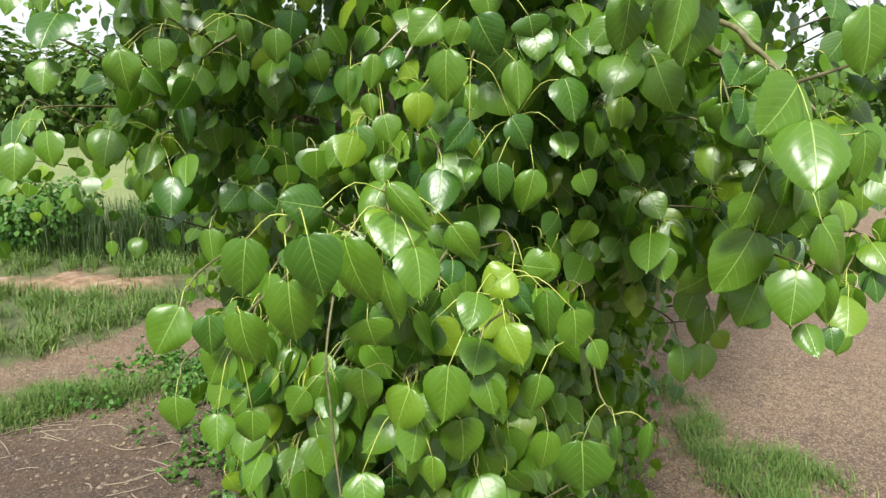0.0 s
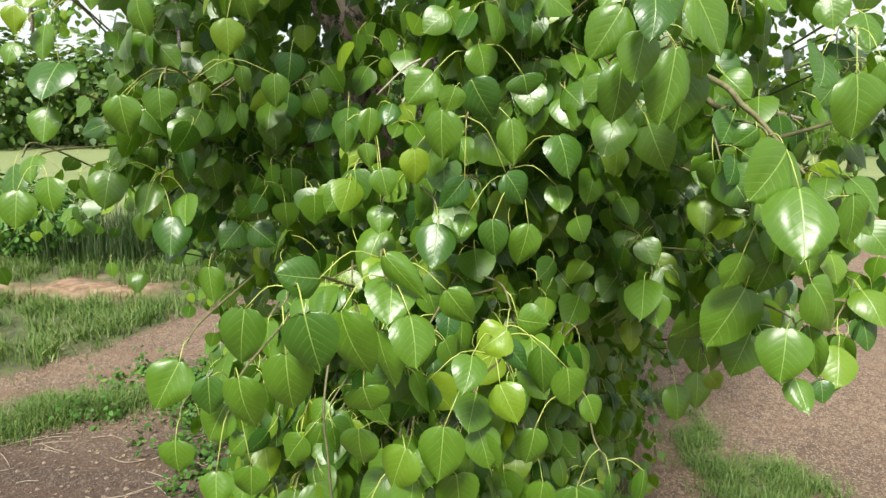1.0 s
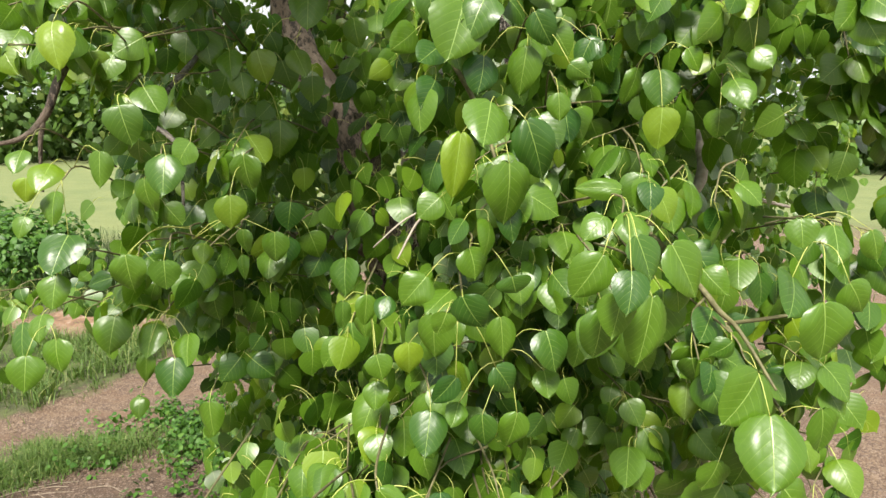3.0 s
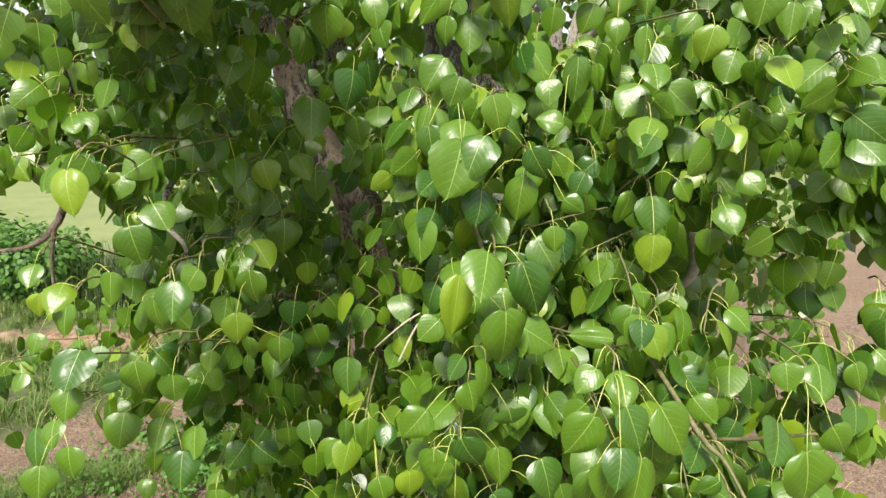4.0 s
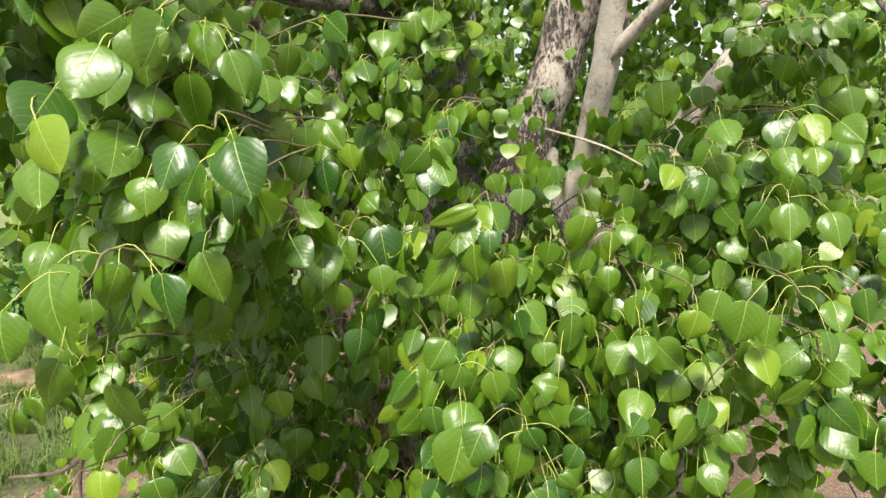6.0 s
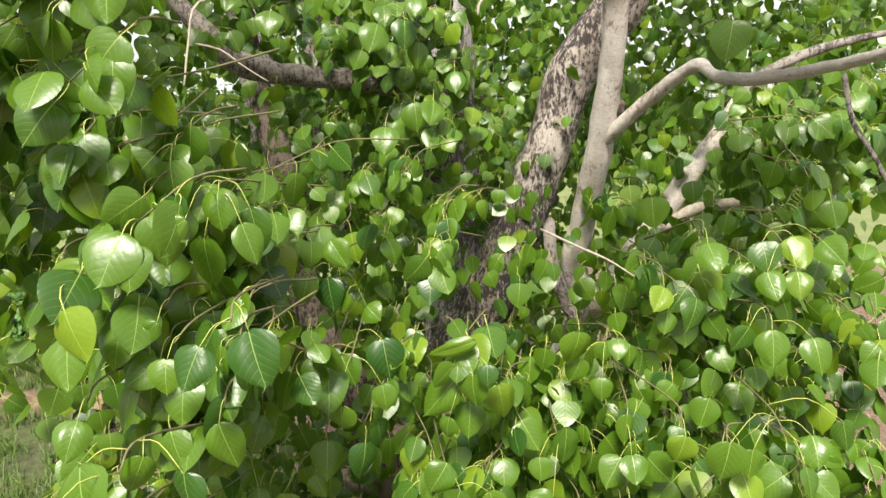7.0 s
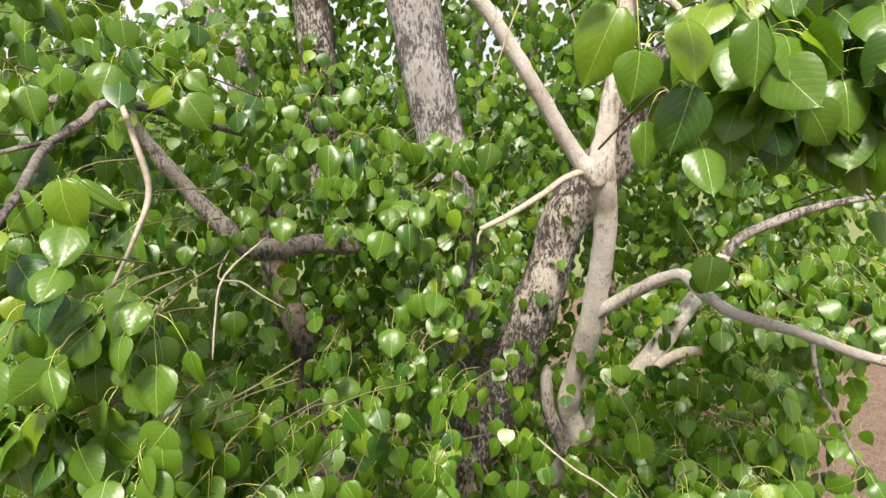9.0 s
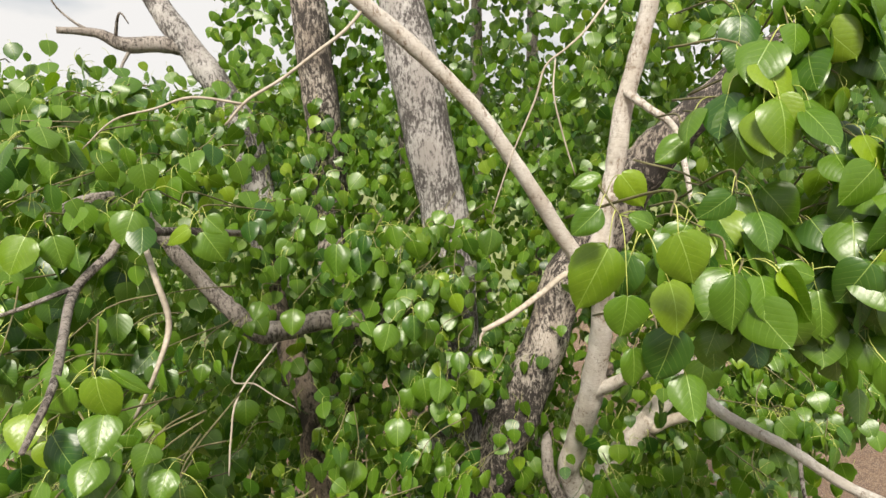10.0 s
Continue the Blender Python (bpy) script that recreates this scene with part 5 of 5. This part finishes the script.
def twig(rng, base, tip, count, size, out, parent=None):
    """A leafy twig: a thin curved stalk with leaves hung along its outer part."""
    base, tip = Vector(base), Vector(tip)
    mid = (base + tip) / 2 + Vector((rng.gauss(0, 0.02), rng.gauss(0, 0.02), 0.03 + rng.gauss(0, 0.02)))
    rows = [(*base, 0.003), (*mid, 0.0025), (*tip, 0.0016)]
    v, f = tube(rows, 5, 4)
    ob = part("twig", mesh_of("twig", v, f, (TWIG,)), tree)
    line = smooth_line(rows, 4)[:, :3]
    for k in range(count):
        s = 1 - 0.6 * (k / count) ** 1.2
        node = Vector(line[int(round(s * (len(line) - 1)))])
        t, fc = hang(rng, out)
        sz = size * rng.uniform(0.65, 1.15)
        i = rng.randrange(len(LEAVES))
        put_leaf(ob, hung_from(node, t, fc, sz, LEAVES[i][1]), t, fc, sz, rng, i)
    return ob


def thin(x, y, z, a):
    """Whether the crown leaves a gap here: thin on the meadow side, and a window towards the field."""
    n = noise.noise(Vector((x * 1.9, y * 1.9, z * 1.9 + 3.0)))
    fine = noise.noise(Vector((x * 5.0, y * 5.0, z * 5.0 + 8.0)))
    # before the leaning trunk
    if (-0.02 if z < 4.15 else 0.03 if z < 4.4 else 0.085) < a < (0.29 if z < 4.4 else 0.42) and 1.65 < y < 3.5 and 3.98 - 0.6 * (y - 1.6) < z < 5.7:
        return fine > -0.32 or z > 4.3
    if 0.05 < a < 0.42 and y < 1.7 and 3.94 < z < 5.7 and not (a > 0.28 and z > 5.2 and y < 1.25):
        return True
    # before the dark furrowed stem and the crooked grey limb
    if -0.24 < a < -0.08 and 1.3 < y < 3.0 and 2.8 - 0.04 * y < z < 2.8 + 0.17 * y:
        return fine > -0.3
    if -0.52 < a < -0.08 and 1.2 < y < 3.05 and 4.58 < z < 5.5:
        return fine > -0.3 or z < 4.9
    if -0.2 < a < -0.05 and 1.4 < y < 3.05 and 3.55 - 0.36 * y < z < 3.5 - 0.05 * y:
        return fine > -0.28
    if -0.27 < a < -0.18 and y < 3.05 and 4.79 - 0.37 * y < z < 4.9 - 0.13 * y:
        return fine > -0.3
    # a hollow round the inner stems
    if -0.36 < a < -0.13 and 1.75 < y < 3.3 and 3.3 < z < 4.75:
        return fine > -0.3
    if -0.36 < a < -0.02 and 1.8 < y < 3.05 and 3.4 < z < 4.65:
        return fine > -0.1
    if -0.34 < a < -0.25 and y < 4.0 and 5.78 - 0.13 * y < z < 6.3:
        return fine > -0.25
    # before the slanting limb
    if 0.33 < a < 0.46 and 1.9 < y < 3.2 and 4.75 - 0.28 * y < z < 4.9:
        return fine > -0.3
    # hollows before the dark trunk and the low branches
    for top, a0, a1, s0, s1 in ((3.42, -0.17, 0.03, -0.27, -0.04), (3.9, -0.16, -0.02, -0.55, -0.3)):
        if a0 < a < a1 and 1.3 < y < 3.0 and top + s0 * y < z < top + s1 * y:
            return fine > -0.3
    if a < -0.33 and z < 2.65 and y > 1.35:
        return n < 0.15
    if a > 0.47 and (3.0 < z < 3.55 or (y > 1.4 and z < 3.55)):
        return n < 0.12 or y > 2.2
    # open to the sun over the pale stems
    if x > 0.2 and 1.3 < y < 3.6 and z > 4.6 + 0.12 * (3.6 - y):
        return True
    # thin towards the meadow and the open earth
    if a < -0.47 and z < 4.2:
        return n < 0.02 or (2.85 < z < 3.45 and y > 1.2) or (y > 1.9 and 2.3 < z < 3.6)
    if a > 0.65 and z < 4.5:
        return n < 0.0 or y > 2.2
    if a > 0.44 and z < 3.7:
        return n < -0.2 or y > 3.0
    if a < -0.33 and z > 5.84 + 0.04 * y:
        return True
    if a < -0.3 and z > 5.36 + 0.05 * y:
        return fine > 0.0
    return n < -0.3


def fill(seed, count, heights, sides, depth=0.4, far=3.3, size=0.09):
    """Leafy twigs set at random behind the crown's near side, within a range of heights and sides."""
    r = random.Random(seed)
    made = tries = 0
    while made < count and tries < count * 60:
        tries += 1
        z, a = r.uniform(*heights), r.uniform(*sides)
        y = surface(a, z) + r.expovariate(1 / depth)
        x = a * y
        if y > far or thin(x, y, z, a) or (z < 2.25 and not -0.42 < a < 0.37):
            continue
        tip = Vector((x, y, z))
        back = Vector((r.gauss(0.05, 0.1) - 0.1 * a, r.uniform(0.12, 0.3), r.uniform(-0.03, 0.14)))
        twig(r, tip + back, tip, r.randint(6, 9), size, Vector((0.25 * a, -1, 0.15)))
        made += 1


fill(5, 585, (1.3, 6.2), (-0.85, 0.85))
fill(11, 32, (3.85, 4.9), (-0.75, -0.34), 0.12, 1.5, 0.1)   # the near bough on the meadow side
fill(6, 72, (3.9, 5.3), (-0.34, 0.085), 0.5, 3.5)       # the bough before the upright stem
fill(8, 90, (1.0, 2.35), (-0.42, 0.36), 0.5, 3.0)        # the skirt of the crown
fill(7, 25, (5.35, 6.2), (0.3, 0.78), 0.1, 1.5, 0.095)  # the bough over the crooked limb
fill(10, 22, (5.15, 5.65), (0.28, 0.75), 0.12, 1.29, 0.095)  # its lower twigs
fill(9, 7, (5.7, 6.2), (0.42, 0.8), 0.2, 1.9, 0.095)   # its upper twigs

# the deep and far side of the crown, leaf by leaf in a few masses
def deep_mass(rng, n, test, label, shapes=LOW):
    placed = []
    while len(placed) < n:
        p = test(rng)
        if p is None:
            continue
        for _ in range(5):
            q = p + Vector((rng.gauss(0, 0.09), rng.gauss(0, 0.09), rng.gauss(0, 0.09)))
            t, fc = hang(rng, (0, -0.8, 0.2))
            fc = Vector(fc) + Vector((rng.gauss(0, 0.5), 0, 0.3))
            s = rng.uniform(0.06, 0.1)
            m = Matrix.Translation(q) @ leaf_turn(t, fc).to_4x4() @ Matrix.Diagonal((s, s, s, 1))
            placed.append((rng.randrange(len(shapes)), np.array(m)))
    joined("foliage", shapes, placed, (LEAF, PETIOLE), tree, label)


def deep_spot(r):
    z, a = r.uniform(0.35, 6.8), r.uniform(-0.74, 0.74)
    y = front(a, z) + 0.4 + 2.6 * r.random() ** 1.4
    p = Vector((a * y, y, z))
    if y > 5.0 or noise.noise(p * 1.6) < -0.32 or (z < 2.3 and not -0.38 < a < 0.38) or thin(p.x, y, z, a) or (a > 0.28 and z > 5.2 and y < 3.2 and r.random() < 0.75) or (a < -0.47 and z < 4.2 and r.random() < 0.5):
        return None
    return p


def back_spot(r):
    z, a, y = r.uniform(1.6, 8.2), r.uniform(-0.62, 0.75), r.uniform(4.2, 7.0)
    if (a < -0.1 and z > 6.2 - 0.6 * noise.noise(Vector((a * 9, y, 2.0)))) or (a < -0.3 and z > 4.9):
        return None
    if (a < -0.42 and z < 3.6) or (a > 0.64 and z < 4.4):
        return None
    if z < 4.6 and noise.noise(Vector((a * 11, z * 1.7, 5.0))) > (0.12 if a > 0.2 else 0.25):
        return None
    p = Vector((a * y, y, z))
    return p if noise.noise(p * 1.3) > -0.06 else None


deep_mass(random.Random(51), 22000, deep_spot, "dense shaded inner leaves")
deep_mass(random.Random(52), 22000, back_spot, "leaves on the far side of the crown", FAR)
